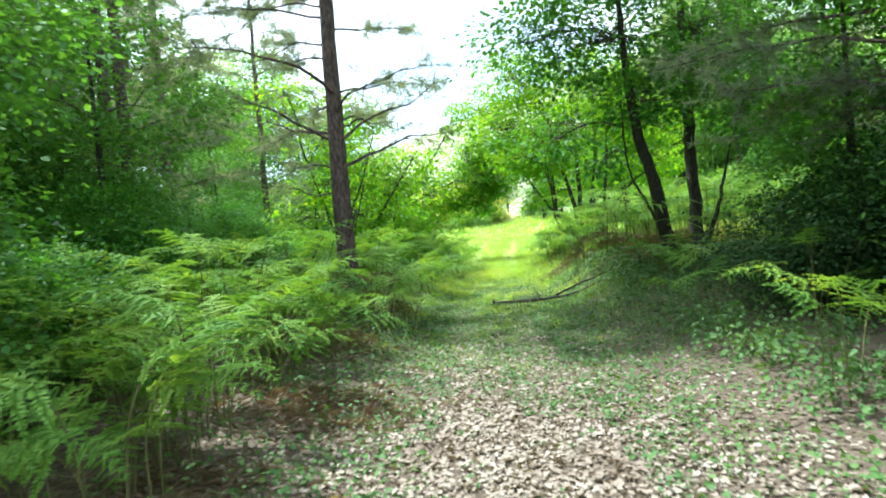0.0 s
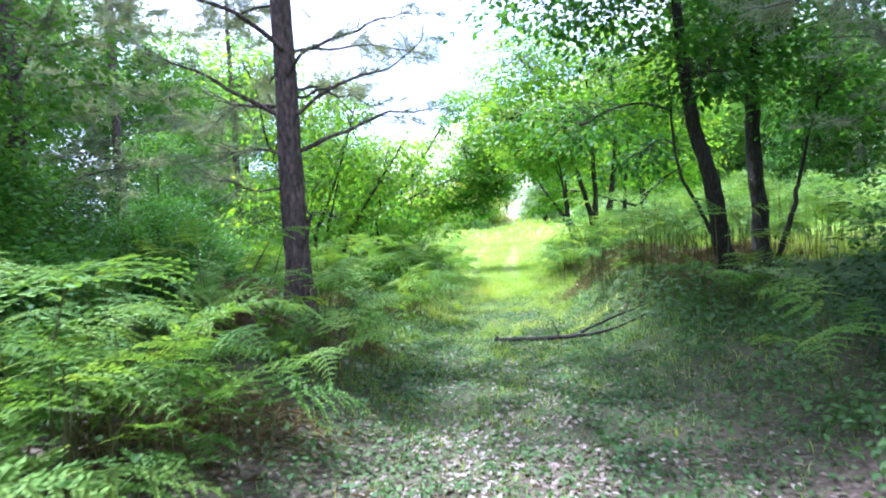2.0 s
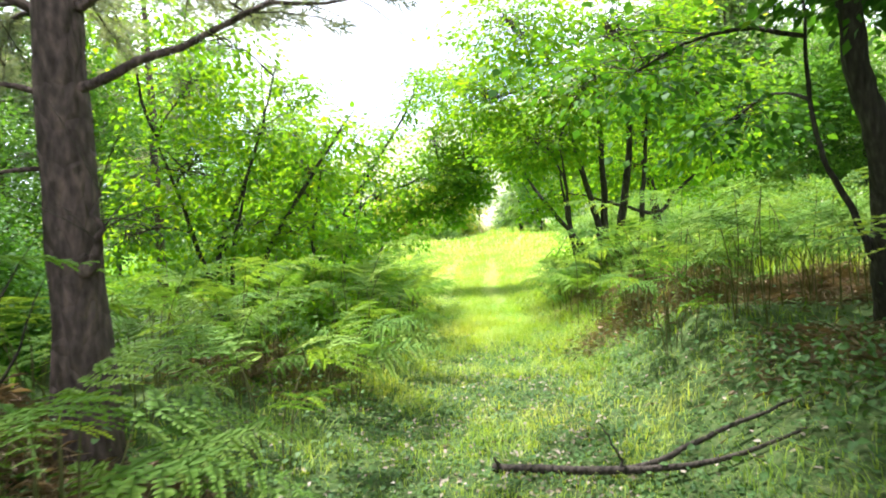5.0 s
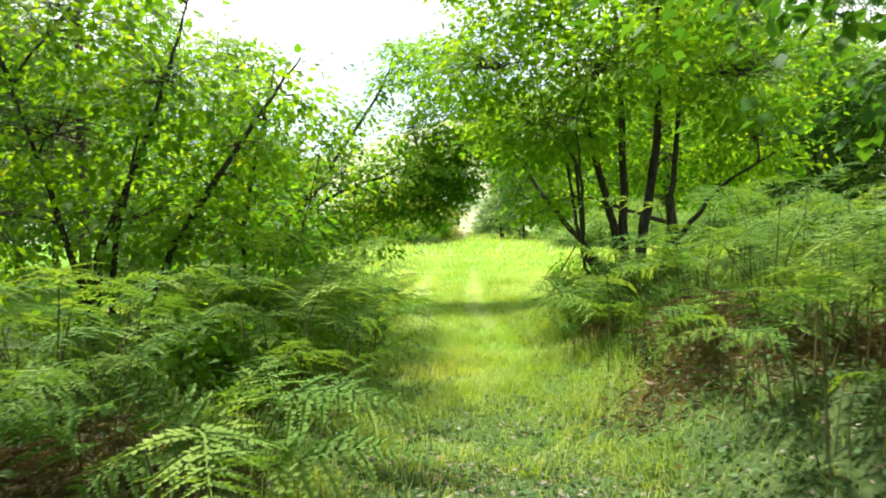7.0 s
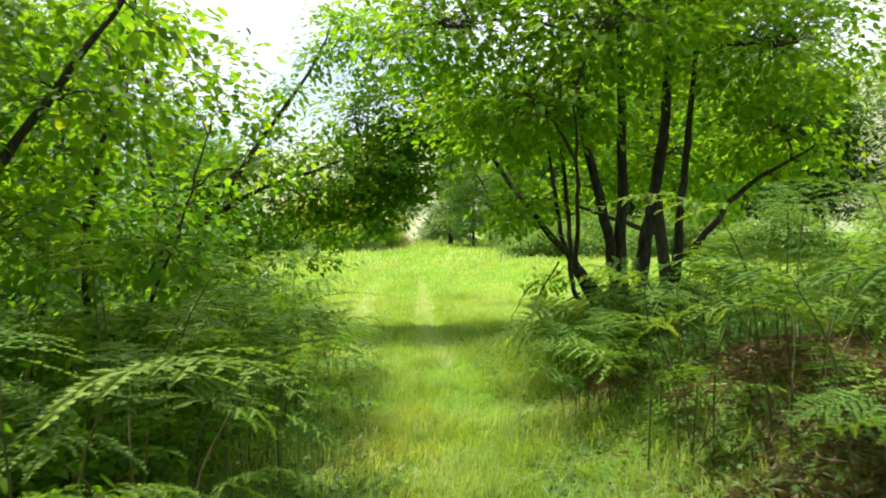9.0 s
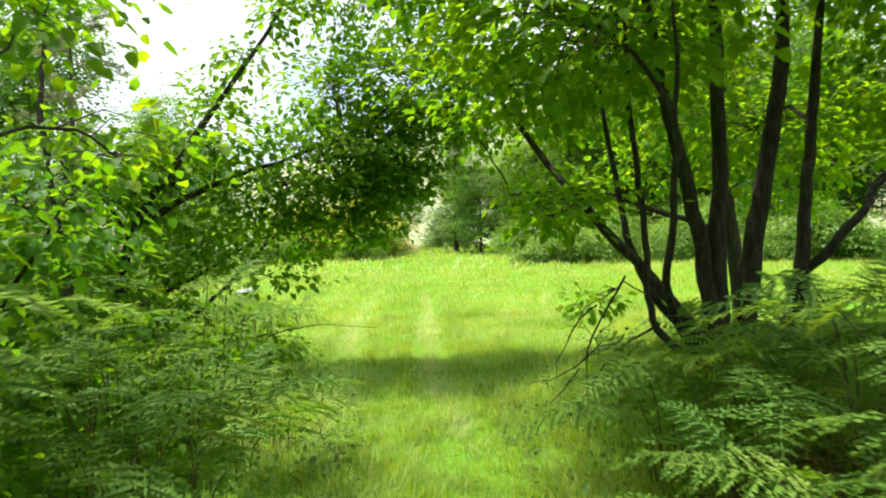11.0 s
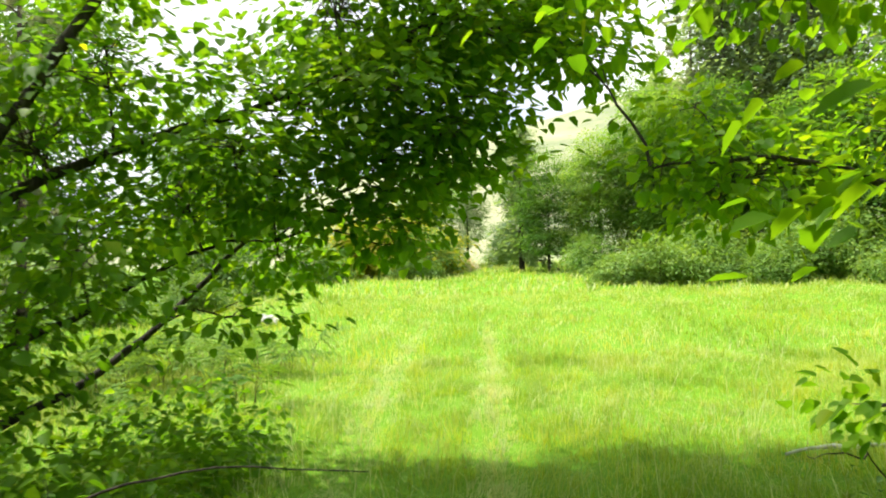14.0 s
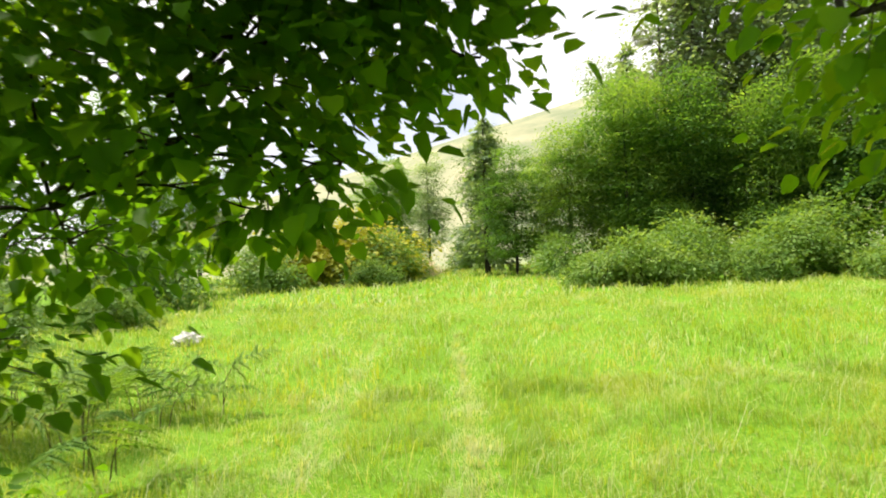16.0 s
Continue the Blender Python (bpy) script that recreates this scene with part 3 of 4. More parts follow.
    # many-stemmed field maple at the meadow's edge
    broadleaf("field_maple", (4.12, 20.6), [
        (((4.0, 20.6, 0.6), (3.62, 20.5, 1.05), (3.04, 21.1, 1.95), (2.69, 21.7, 2.7), (2.4, 22.0, 3.3)), [0.057, 0.045, 0.033, 0.020, 0.008]),
        (((3.91, 20.53, 0.60), (3.46, 20.48, 0.89), (3.38, 20.48, 1.61), (3.33, 20.60, 2.58), (3.34, 20.60, 3.67)), [0.033, 0.029, 0.025, 0.023, 0.010]),
        (((4.05, 20.67, 0.60), (4.01, 20.72, 1.25), (3.76, 20.66, 2.22), (3.56, 20.60, 2.99), (3.28, 20.48, 4.27)), [0.082, 0.066, 0.053, 0.041, 0.016]),
        (((4.14, 20.75, 0.60), (4.10, 20.72, 1.37), (4.07, 20.60, 2.55), (4.01, 20.60, 4.75)), [0.090, 0.070, 0.057, 0.025]),
        (((4.25, 20.67, 0.60), (4.43, 20.72, 1.61), (4.59, 20.60, 2.74), (4.61, 20.48, 4.99)), [0.090, 0.074, 0.061, 0.025]),
        (((4.45, 20.75, 0.60), (4.74, 20.72, 0.91), (4.79, 20.60, 1.73), (4.88, 20.60, 2.60), (5.03, 20.48, 4.51)), [0.082, 0.070, 0.049, 0.041, 0.016]),
        (((4.73, 20.78, 1.13), (5.09, 20.48, 1.61), (5.47, 20.48, 2.06), (6.18, 20.12, 2.58)), [0.045, 0.037, 0.033, 0.012]),
        (((4.02, 20.64, 0.60), (3.52, 20.84, 1.25), (3.40, 21.08, 2.10), (3.40, 21.45, 3.18)), [0.037, 0.033, 0.025, 0.010]),
        (((3.83, 20.38, 0.60), (3.28, 19.88, 1.13), (3.10, 19.39, 1.97), (2.92, 19.03, 2.82)), [0.033, 0.029, 0.021, 0.010]),
    ], [(2.80, 19.88, 2.94, 0.98, 0.92, 0.57), (2.13, 20.60, 3.91, 1.03, 1.03, 0.69), (3.40, 19.39, 3.67, 1.15, 0.92, 0.80), (4.37, 20.36, 4.87, 1.72, 1.49, 1.15),
        (5.58, 20.00, 3.67, 1.26, 1.15, 0.80), (2.68, 21.93, 3.00, 0.92, 0.80, 0.52), (2.56, 20.84, 5.24, 1.26, 1.26, 0.92), (6.30, 20.96, 2.94, 1.03, 1.03, 0.69),
        (3.76, 22.41, 3.42, 1.26, 1.03, 0.92), (3.75, 22.6, 0.9, 0.22, 0.2, 0.13), (2.75, 20.6, 1.75, 0.4, 0.4, 0.2),
        (5.09, 21.69, 2.58, 0.92, 0.80, 0.57)],
        LEAF_MAPLE, "many-stemmed field maple with dark trunks at the meadow edge", size=0.085, density=1.1, spread=0.25, full="lobed", per=24, stem_name="stem")

    # hazel on the left bank
    broadleaf("hazel_shrub", (-2.0, 16.85), [
        (((-2.15, 16.8, 0.3), (-2.2, 17.0, 1.28), (-1.98, 17.0, 1.85), (-1.55, 17.0, 2.95), (-1.3, 17.0, 3.8)), [0.045, 0.038, 0.03, 0.02, 0.008]),
        (((-1.9, 16.9, 0.3), (-1.51, 17.0, 1.38), (-1.1, 17.0, 2.05), (-0.64, 17.0, 2.71), (-0.3, 17.0, 3.2)), [0.04, 0.035, 0.028, 0.018, 0.008]),
        (((-2.1, 16.9, 0.3), (-2.5, 17.0, 1.6), (-2.9, 17.0, 2.9)), [0.04, 0.03, 0.01]),
        (((-2.0, 16.8, 0.3), (-1.9, 16.6, 1.4), (-1.6, 16.4, 2.4)), [0.03, 0.025, 0.01]),
    ], [(-2.5, 16.9, 2.5, 0.9, 0.8, 0.7), (-1.6, 17.1, 3.0, 0.8, 0.7, 0.6), (-0.95, 17.3, 2.4, 0.7, 0.7, 0.5), (-1.7, 16.6, 1.7, 0.8, 0.6, 0.4),
        (-3.2, 17.0, 1.7, 0.8, 0.8, 0.7), (-2.6, 17.3, 3.6, 0.9, 0.9, 0.6), (-2.0, 17.2, 4.2, 0.7, 0.7, 0.5), (-0.5, 17.0, 2.9, 0.4, 0.4, 0.35), (-1.2, 17.0, 1.6, 0.6, 0.5, 0.35),
        (-3.2, 16.6, 4.5, 0.8, 0.8, 0.5)],
        LEAF_MAPLE, "hazel shrub with fanning thin stems above bracken", size=0.085, density=0.85, spread=0.24, per=21, stem_name="stem")
    broadleaf("hazel_shrub", (-1.0, 18.3), [
        (((-1.0, 18.3, 0.3), (-1.1, 18.22, 1.41), (-0.9, 18.2, 2.5), (-0.7, 18.2, 3.4)), [0.03, 0.025, 0.018, 0.008]),
        (((-0.95, 18.3, 0.3), (-0.6, 18.3, 1.2), (-0.35, 18.3, 1.9)), [0.02, 0.015, 0.006]),
    ], [(-0.55, 18.1, 1.5, 0.5, 0.5, 0.4), (-0.8, 18.3, 2.8, 0.6, 0.6, 0.5), (-1.3, 18.5, 2.2, 0.6, 0.6, 0.5), (-1.5, 19.2, 3.2, 0.7, 0.7, 0.5), (-1.9, 19.0, 2.3, 0.6, 0.6, 0.5), (-0.25, 18.9, 2.6, 0.4, 0.4, 0.28), (-0.4, 19.3, 3.0, 0.45, 0.45, 0.3), (-0.1, 19.6, 2.1, 0.4, 0.4, 0.28)],
        LEAF_MAPLE, "slender young hazel beside the track", size=0.085, density=0.85, spread=0.24, per=21, stem_name="stem")
    broadleaf("hazel_shrub", (-1.9, 20.9), [
        (((-1.9, 20.9, 0.3), (-1.9, 20.9, 1.4), (-1.7, 21.0, 2.6)), [0.03, 0.025, 0.01]),
        (((-1.8, 20.9, 0.3), (-1.2, 21.0, 1.3), (-0.8, 21.1, 2.0)), [0.025, 0.018, 0.008]),
    ], [(-2.0, 20.8, 1.5, 0.8, 0.8, 0.7), (-1.2, 21.3, 1.9, 0.7, 0.7, 0.5), (-2.6, 21.0, 2.6, 0.8, 0.8, 0.6), (-0.9, 21.4, 1.1, 0.5, 0.6, 0.5)],
        LEAF_HAZEL, "hazel shrub with broad leaves over bracken", size=0.1, density=0.9, spread=0.26, full="lobed", per=18, stem_name="stem")

    # tree that arches over the way into the meadow
    broadleaf("lime_tree", (-1.45, 24.3), [
        (((-1.45, 24.3, 0.0), (-1.35, 24.4, 1.26), (-1.1, 24.3, 2.0), (-0.55, 24.2, 2.75), (0.5, 24.3, 4.34), (0.8, 24.4, 5.0)), [0.085, 0.065, 0.05, 0.04, 0.022, 0.008]),
        (((-1.3, 24.5, 0.4), (-0.6, 25.3, 0.8), (-0.17, 25.93, 1.29), (0.4, 25.8, 1.8), (1.1, 25.4, 2.2)), [0.035, 0.03, 0.025, 0.018, 0.008]),
        (((-1.7, 23.6, 0.0), (-1.66, 23.5, 1.07), (-1.8, 23.4, 2.6)), [0.06, 0.05, 0.02]),
        (((-1.1, 24.35, 1.9), (-0.3, 24.8, 2.4), (0.6, 25.1, 2.75), (1.6, 25.1, 3.2), (2.4, 25.3, 3.9)), [0.045, 0.035, 0.025, 0.018, 0.008]),
        (((-1.2, 24.4, 0.9), (-0.5, 24.9, 1.3), (0.2, 25.1, 1.7), (0.7, 25.2, 1.75)), [0.03, 0.022, 0.014, 0.006]),
    ], [(-0.9, 24.8, 2.4, 0.9, 0.8, 0.7), (0.05, 25.2, 2.05, 0.8, 0.7, 0.5), (0.7, 25.35, 1.65, 0.45, 0.45, 0.28), (0.9, 25.2, 2.75, 0.9, 0.7, 0.5),
        (1.75, 25.0, 2.8, 0.6, 0.5, 0.3), (1.2, 25.2, 3.6, 0.8, 1.0, 0.6), (2.3, 25.4, 3.9, 1.1, 1.1, 0.6), (-1.9, 24.4, 2.5, 0.9, 0.9, 0.7),
        (-2.0, 24.5, 1.4, 0.8, 0.8, 0.7), (3.2, 25.7, 4.2, 0.9, 0.9, 0.5), (0.35, 25.1, 1.2, 0.5, 0.3, 0.16), (1.9, 25.8, 5.1, 1.3, 1.2, 0.8),
        (-0.9, 24.6, 1.2, 0.6, 0.5, 0.45), (-1.2, 23.9, 0.9, 0.6, 0.5, 0.5), (-0.3, 24.6, 2.9, 0.7, 0.6, 0.45), (0.5, 24.7, 2.35, 0.6, 0.5, 0.3), (1.3, 24.9, 2.35, 0.5, 0.4, 0.22),
        (-0.4, 24.3, 1.7, 0.5, 0.5, 0.4), (2.15, 24.9, 2.55, 0.35, 0.35, 0.16),
        (1.6, 24.9, 2.3, 0.45, 0.4, 0.3), (2.05, 24.8, 2.6, 0.4, 0.35, 0.25), (1.2, 25.0, 1.95, 0.45, 0.4, 0.28), (1.55, 25.1, 1.7, 0.35, 0.35, 0.22), (0.8, 24.8, 2.2, 0.5, 0.4, 0.3), (2.0, 24.6, 2.45, 0.4, 0.32, 0.24), (1.6, 24.5, 2.75, 0.5, 0.4, 0.25), (2.35, 24.7, 2.75, 0.35, 0.3, 0.2),
        (0.45, 24.3, 4.35, 0.3, 0.3, 0.25), (0.8, 24.4, 5.0, 0.35, 0.35, 0.3), (-0.35, 24.3, 3.4, 0.3, 0.3, 0.25), (0.1, 24.25, 3.85, 0.35, 0.3, 0.28), (0.95, 24.6, 4.6, 0.4, 0.35, 0.3),
        (2.35, 25.0, 2.3, 0.3, 0.3, 0.12), (1.9, 24.9, 2.15, 0.4, 0.35, 0.15), (1.75, 24.95, 1.85, 0.32, 0.3, 0.22), (2.0, 25.0, 2.4, 0.35, 0.3, 0.25), (1.5, 24.9, 2.1, 0.35, 0.3, 0.25),
        (1.9, 25.0, 3.3, 0.6, 0.5, 0.35), (2.5, 25.2, 3.3, 0.5, 0.5, 0.3), (1.4, 24.9, 2.9, 0.5, 0.4, 0.3), (2.4, 24.8, 3.2, 0.5, 0.45, 0.3), (3.0, 25.0, 3.2, 0.5, 0.45, 0.3),
        (-2.3, 24.3, 4.9, 0.9, 0.8, 0.5)],
        LEAF_LIME, "arching lime tree hanging dark leaves over the track", size=0.092, density=0.95, spread=0.23, full="lobed", per=20)
    # branch of a tree east of the opening
    broadleaf("lime_tree", (6.6, 24.4), [
        (((6.6, 24.4, 0.0), (6.4, 24.4, 1.6), (6.2, 24.4, 3.4), (6.1, 24.5, 5.6)), [0.12, 0.1, 0.08, 0.03]),
        (((6.4, 24.4, 1.6), (5.4, 24.4, 1.9), (4.4, 24.3, 2.2), (3.3, 24.2, 2.15)), [0.05, 0.035, 0.02, 0.008]),
    ], [(3.35, 24.15, 2.15, 0.28, 0.25, 0.18), (3.85, 24.3, 2.3, 0.4, 0.35, 0.22), (3.8, 24.6, 2.6, 0.4, 0.35, 0.2), (2.9, 24.6, 3.0, 0.5, 0.4, 0.22), (4.0, 24.4, 2.05, 0.7, 0.6, 0.35), (5.3, 24.6, 2.5, 0.6, 0.6, 0.4), (6.3, 24.4, 3.4, 1.2, 1.1, 0.9),
        (6.2, 24.5, 5.2, 1.5, 1.5, 1.1), (7.4, 24.8, 2.6, 1.0, 1.0, 0.8)],
        LEAF_MAPLE, "lime tree reaching a leafy branch over the grass", size=0.085, density=0.9, spread=0.22, full="lobed", per=20)


place_trees()


def wood_tree(name, leaf, label, kind, group):
    """A tree of about ten metres for the wood and the far side of the meadow, built at the origin."""
    if kind == "fir":
        tree = thing(name, (0, 0, 0), label, "tree", group)
        part("trunk", tube_mesh("trunk", curve([(0, 0, -0.3), (0, 0, 5), (0.05, 0, 10)], 12), [0.2, 0.12, 0.02], BARK_DARK, 8), tree)
        nb, per = 120, 34
        h = np.repeat(RNG.uniform(0.07, 0.99, nb), per)
        a = np.repeat(RNG.uniform(0, 2 * np.pi, nb), per) + RNG.normal(0, 0.12, nb * per)
        ln = np.repeat(RNG.uniform(0.55, 1.15, nb), per) * (2.1 * (1 - h) ** 0.7 + 0.25)
        n = nb * per
        u = RNG.uniform(0.15, 1, n)
        P = np.stack([np.cos(a) * u * ln, np.sin(a) * u * ln, h * 10 + 0.15 * ln - 0.45 * u * u * ln], 1) + RNG.normal(0, 0.09, (n, 3))
        A = np.stack([np.cos(a), np.sin(a), np.full(n, -0.3)], 1) + RNG.normal(0, 0.5, (n, 3))
        v, f = leaves(P, A, unit(RNG.normal(0, 0.5, (n, 3)) + [0, 0, 1]), RNG.uniform(0.25, 0.5, n), 0.16, False)
        part("crown", np_mesh("crown", v, f, leaf), tree, kind="stuff")
        return tree
    low = [(0, 0, 1.0, 1.5, 1.3, 0.9), (1.2, 0.3, 0.8, 1.2, 1.1, 0.7), (-1.2, -0.2, 0.9, 1.2, 1.1, 0.8), (0.2, -0.7, 0.6, 1.3, 1.0, 0.6), (0.3, 0.5, 1.7, 0.9, 0.9, 0.6)]
    lob = {"thicket": low, "bush": low, "round": [(0, 0, 4, 2.0, 2.0, 1.9), (1.0, 0.5, 6, 1.7, 1.7, 1.6), (-1.0, -0.4, 6.2, 1.7, 1.7, 1.5), (0, 0.2, 8.3, 1.5, 1.5, 1.4), (1.2, -1.0, 2.4, 1.4, 1.4, 1.2), (-1.3, 0.8, 2.4, 1.4, 1.4, 1.2), (0.2, -1.4, 4.6, 1.2, 1.2, 1.3)],
           "tall": [(0, 0, 3, 1.6, 1.6, 1.6), (0.7, 0.4, 5, 1.4, 1.4, 1.5), (-0.7, -0.5, 5.6, 1.4, 1.4, 1.4), (0.4, -0.3, 7.4, 1.2, 1.2, 1.4), (-0.2, 0.3, 9.0, 0.8, 0.8, 1.2), (0.3, -1.0, 1.5, 1.2, 1.2, 1.0)],
           "shade": [(0, 0, 3.4, 1.6, 1.6, 1.2), (1.0, 0.6, 4.8, 1.5, 1.5, 1.1), (-1.1, -0.4, 5.0, 1.5, 1.4, 1.1), (0.3, -1.1, 2.2, 1.2, 1.1, 0.8), (-0.9, 0.9, 2.3, 1.2, 1.1, 0.9), (0.1, 0.1, 6.8, 1.6, 1.6, 1.1), (0.9, 0.2, 1.3, 0.9, 0.9, 0.7), (-0.5, -0.8, 1.2, 0.8, 0.8, 0.6)]}[kind]
    tree = thing(name, (0, 0, 0), label, "bush" if kind in ("bush", "thicket") else "tree", group)
    top = max(l[2] for l in lob)
    line = curve([(0, 0, -0.3), (0.05, 0.03, top * 0.4), (0, 0, top)], 12, 0.02)
    part("trunk", tube_mesh("trunk", line, [0.14 if top > 2 else 0.05, 0.09 if top > 2 else 0.04, 0.02], BARK_DARK, 8), tree)
    size, dense, wide, per = {"shade": (0.13, 1.1, 0.36, 22), "bush": (0.15, 1.2, 0.34, 24), "thicket": (0.065, 2.2, 0.26, 46)}.get(kind, (0.155, 1.25, 0.46, 50))
    crown_parts(tree, [line], lob, leaf, BARK_DARK, size=size, density=dense, spread=wide, full=False, per=per, limb_r=0.03, twiggy=False)
    return tree


def place_wood():
    def spread_out(proto, spots):
        for i, (x, y, s) in enumerate(spots):
            z = float(ground_z(x, y)) - 0.05
            m = pose(x, y, z, 0, 0, (i * 137) % 360) @ Matrix.Scale(s, 4)
            if i == 0:
                proto.matrix_basis = m
                first_scale = Matrix.Scale(1 / s, 4)
            else:
                copy_thing(proto, m @ first_scale)
    spread_out(wood_tree("shade_tree", LEAF_DARK, "broadleaved tree with dark dense leaves in the wood", "shade", "trees in the wood"),
               [(-4.6, 10.0, 0.62), (-5.6, 5.6, 0.75), (-15, 14, 1.5), (-15.5, 22, 1.6), (-13.5, 28, 1.4), (-17, 31, 1.6), (-14, 6, 1.5), (-7.0, 10.0, 0.9), (-8.6, 17.2, 0.9), (-9.0, 6.5, 1.2), (-9.5, 14.5, 1.2), 
                (-4.4, 26.6, 0.65), (-7.6, 25.0, 0.9), (5.0, 8.7, 0.6), (-5.2, 7.2, 0.42), (-5.6, 12.3, 0.42), (-6.3, 9.0, 0.4), (-7.5, 13.5, 0.5), (-5.0, 16.6, 0.4), (-8.0, 4.2, 0.5), (-4.6, 3.2, 0.35), (5.1, 5.2, 0.6), (5.8, 6.8, 0.8), (7.8, 8.4, 1.0), (5.6, 3.2, 0.9), (9.2, 5.2, 1.1), (-3.5, 4.4, 0.55), (8.6, 12.2, 1.0),
                # first four below: unseen trees added behind the start to close off the sky
                (-2.8, -3.5, 0.9), (2.0, -5.5, 1.0), (5.5, -2.0, 1.0), (-6.5, -1.0, 1.1), (-12, 10, 1.4), (-12, 19, 1.4), (-11, 2, 1.3), (-10, 26, 1.2)])
    spread_out(wood_tree("oak_tree", LEAF_WOOD, "rounded broadleaved tree on the far side of the meadow", "round", "trees round the meadow"),
               [(12.2, 56, 0.75), (14.6, 54.5, 0.95), (10.0, 58, 0.68), (18.0, 55, 1.0), (3.9, 66, 0.74), (22.5, 52, 1.0), (-6, 61, 0.8), (-7, 53, 0.9), (26.5, 47, 1.1), (30, 41, 1.5),
                (-11, 47, 1.35), (-12, 39, 1.0), (-10, 32, 1.0), (33, 33, 1.4), (31, 25, 1.2), (26, 17, 1.0), (18, 11, 1.0), (-16, 28, 1.3), (16.4, 56, 0.95), (20.2, 52, 0.85), (24.6, 48.5, 1.2)])
    spread_out(wood_tree("ash_tree", LEAF_WOOD2, "tall grey-green tree with haze-paled leaves at the meadow's edge", "tall", "trees round the meadow"),
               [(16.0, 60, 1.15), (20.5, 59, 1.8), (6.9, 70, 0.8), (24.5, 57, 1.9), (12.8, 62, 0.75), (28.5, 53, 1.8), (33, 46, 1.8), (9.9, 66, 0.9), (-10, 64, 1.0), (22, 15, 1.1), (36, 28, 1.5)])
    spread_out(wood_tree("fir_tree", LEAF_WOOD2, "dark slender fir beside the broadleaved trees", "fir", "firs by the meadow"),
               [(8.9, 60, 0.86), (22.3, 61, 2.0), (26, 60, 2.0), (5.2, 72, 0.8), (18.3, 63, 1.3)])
    spread_out(wood_tree("yew_bush", LEAF_YEW, "dense dark evergreen bush beside the track", "thicket", "dark bushes under the pine"),
               [(5.2, 8.3, 0.85), (5.7, 6.9, 0.9), (6.4, 9.6, 0.85), (-6.4, 14.6, 1.0), (-6.6, 7.4, 1.0)])
    spread_out(wood_tree("hazel_bush", LEAF_SHADY, "leafy green hazel bush under the pines", "thicket", "hazel bushes in the wood"),
               [(-4.5, 8.7, 0.8), (-4.2, 6.4, 0.7), (-5.0, 11.2, 0.9), (-4.0, 13.8, 0.75), (-5.4, 5.0, 0.8), (-6.4, 10.0, 1.1)])
    spread_out(wood_tree("yellow_bush", LEAF_YELLOW, "yellow-green rounded bush at the end of the meadow", "bush", "bushes"), [(1.4, 58, 1.7), (0.4, 59.5, 1.5)])
    spread_out(wood_tree("blossom_bush", PALE_LEAF, "small pale pinkish bush at the far gap", "bush", ""), [(5.6, 61, 0.42)])
    spread_out(wood_tree("bramble_bush", LEAF_BRAMBLE, "pale green bramble thicket on the meadow's edge", "bush", "brambles"),
               [(10.2, 47, 0.55), (11.6, 46, 0.85), (13.6, 47.5, 0.95), (15.4, 45.2, 0.65), (17.3, 46.2, 1.0), (19.3, 43, 0.75), (21.5, 42.5, 1.1), (3.2, 57, 1.1), (4.2, 60, 0.8), (2.7, 54.5, 0.55), (-5.2, 37.5, 0.6), (-7.4, 38.5, 0.9),
                (-3.9, 40.5, 0.5), (-5.6, 31, 0.7), (-6.5, 34.5, 0.8), (-4.2, 28.8, 0.5), (23.5, 38, 1.3), (-9, 42, 1.2), (-5, 47, 1.1), (-2.0, 54, 1.0),
                (12.5, 17.5, 0.6), (14.5, 22, 0.7), (25, 33, 1.3), (9.5, 67, 1.0), (11.2, 53.5, 0.9), (15.5, 50.5, 1.1), (19.5, 48, 1.3)])


place_wood()

# ---- bracken ----
def frond_mesh(seed, length, width):
    """One triangular bracken blade along +x: a midrib with spaced pairs of narrow, toothed side fronds."""
    g = np.random.default_rng(seed)
    V, F = [], []

    def put(p):
        V.append(p)
        return len(V) - 1
    n = 10

    def arch(t):
        return np.array([t * length, 0.03 * length * math.sin(5 * t + seed), 0.14 * length * math.sin(t * 2.4) - 0.2 * length * t * t])
    rib = [put(arch(1 - (1 - i / n) ** 1.35)) for i in range(n + 1)]
    for i in range(n):
        t = 1 - (1 - i / n) ** 1.35
        F.append((rib[i], rib[i + 1], put(V[rib[i + 1]] + [0, 0.004, 0]), put(V[rib[i]] + [0, 0.006, 0])))
        for sgn in (1, -1):
            ln = width * 0.5 * (1 - t) ** 0.9 * g.uniform(0.8, 1.12) + 0.018
            d = unit(np.array([0.3 + 0.35 * t + g.normal(0, 0.07), sgn * 1.0, 0.02 + g.normal(0, 0.12)]))
            fwd = np.array([d[1] * -sgn, d[0] * sgn, 0.0])
            fwd = unit(fwd if fwd[0] > 0 else -fwd)
            m = 4 + int(8 * ln / (width * 0.5))
            last = rib[i]
            for k in range(m):
                u = (k + 1) / m
                w = ln / m
                p = V[rib[i]] + d * ln * u + np.array([0, 0, -0.26 * ln * u * u])
                pl = (0.15 * ln * (1 - u) ** 0.6 + 0.007) * g.uniform(0.8, 1.15)
                me = put(p)
                q = V[last]
                for s2 in (1, -1):
                    o = unit(fwd * s2 + d * 0.35 + [0, 0, g.normal(-0.12, 0.15)])
                    F.append((last, put(q + d * w * 0.1 + o * pl * 0.75), put(q + d * w * 0.6 + o * pl), me))
                last = me
    return np_mesh("frond", np.array(V), np.array(F), FERN)


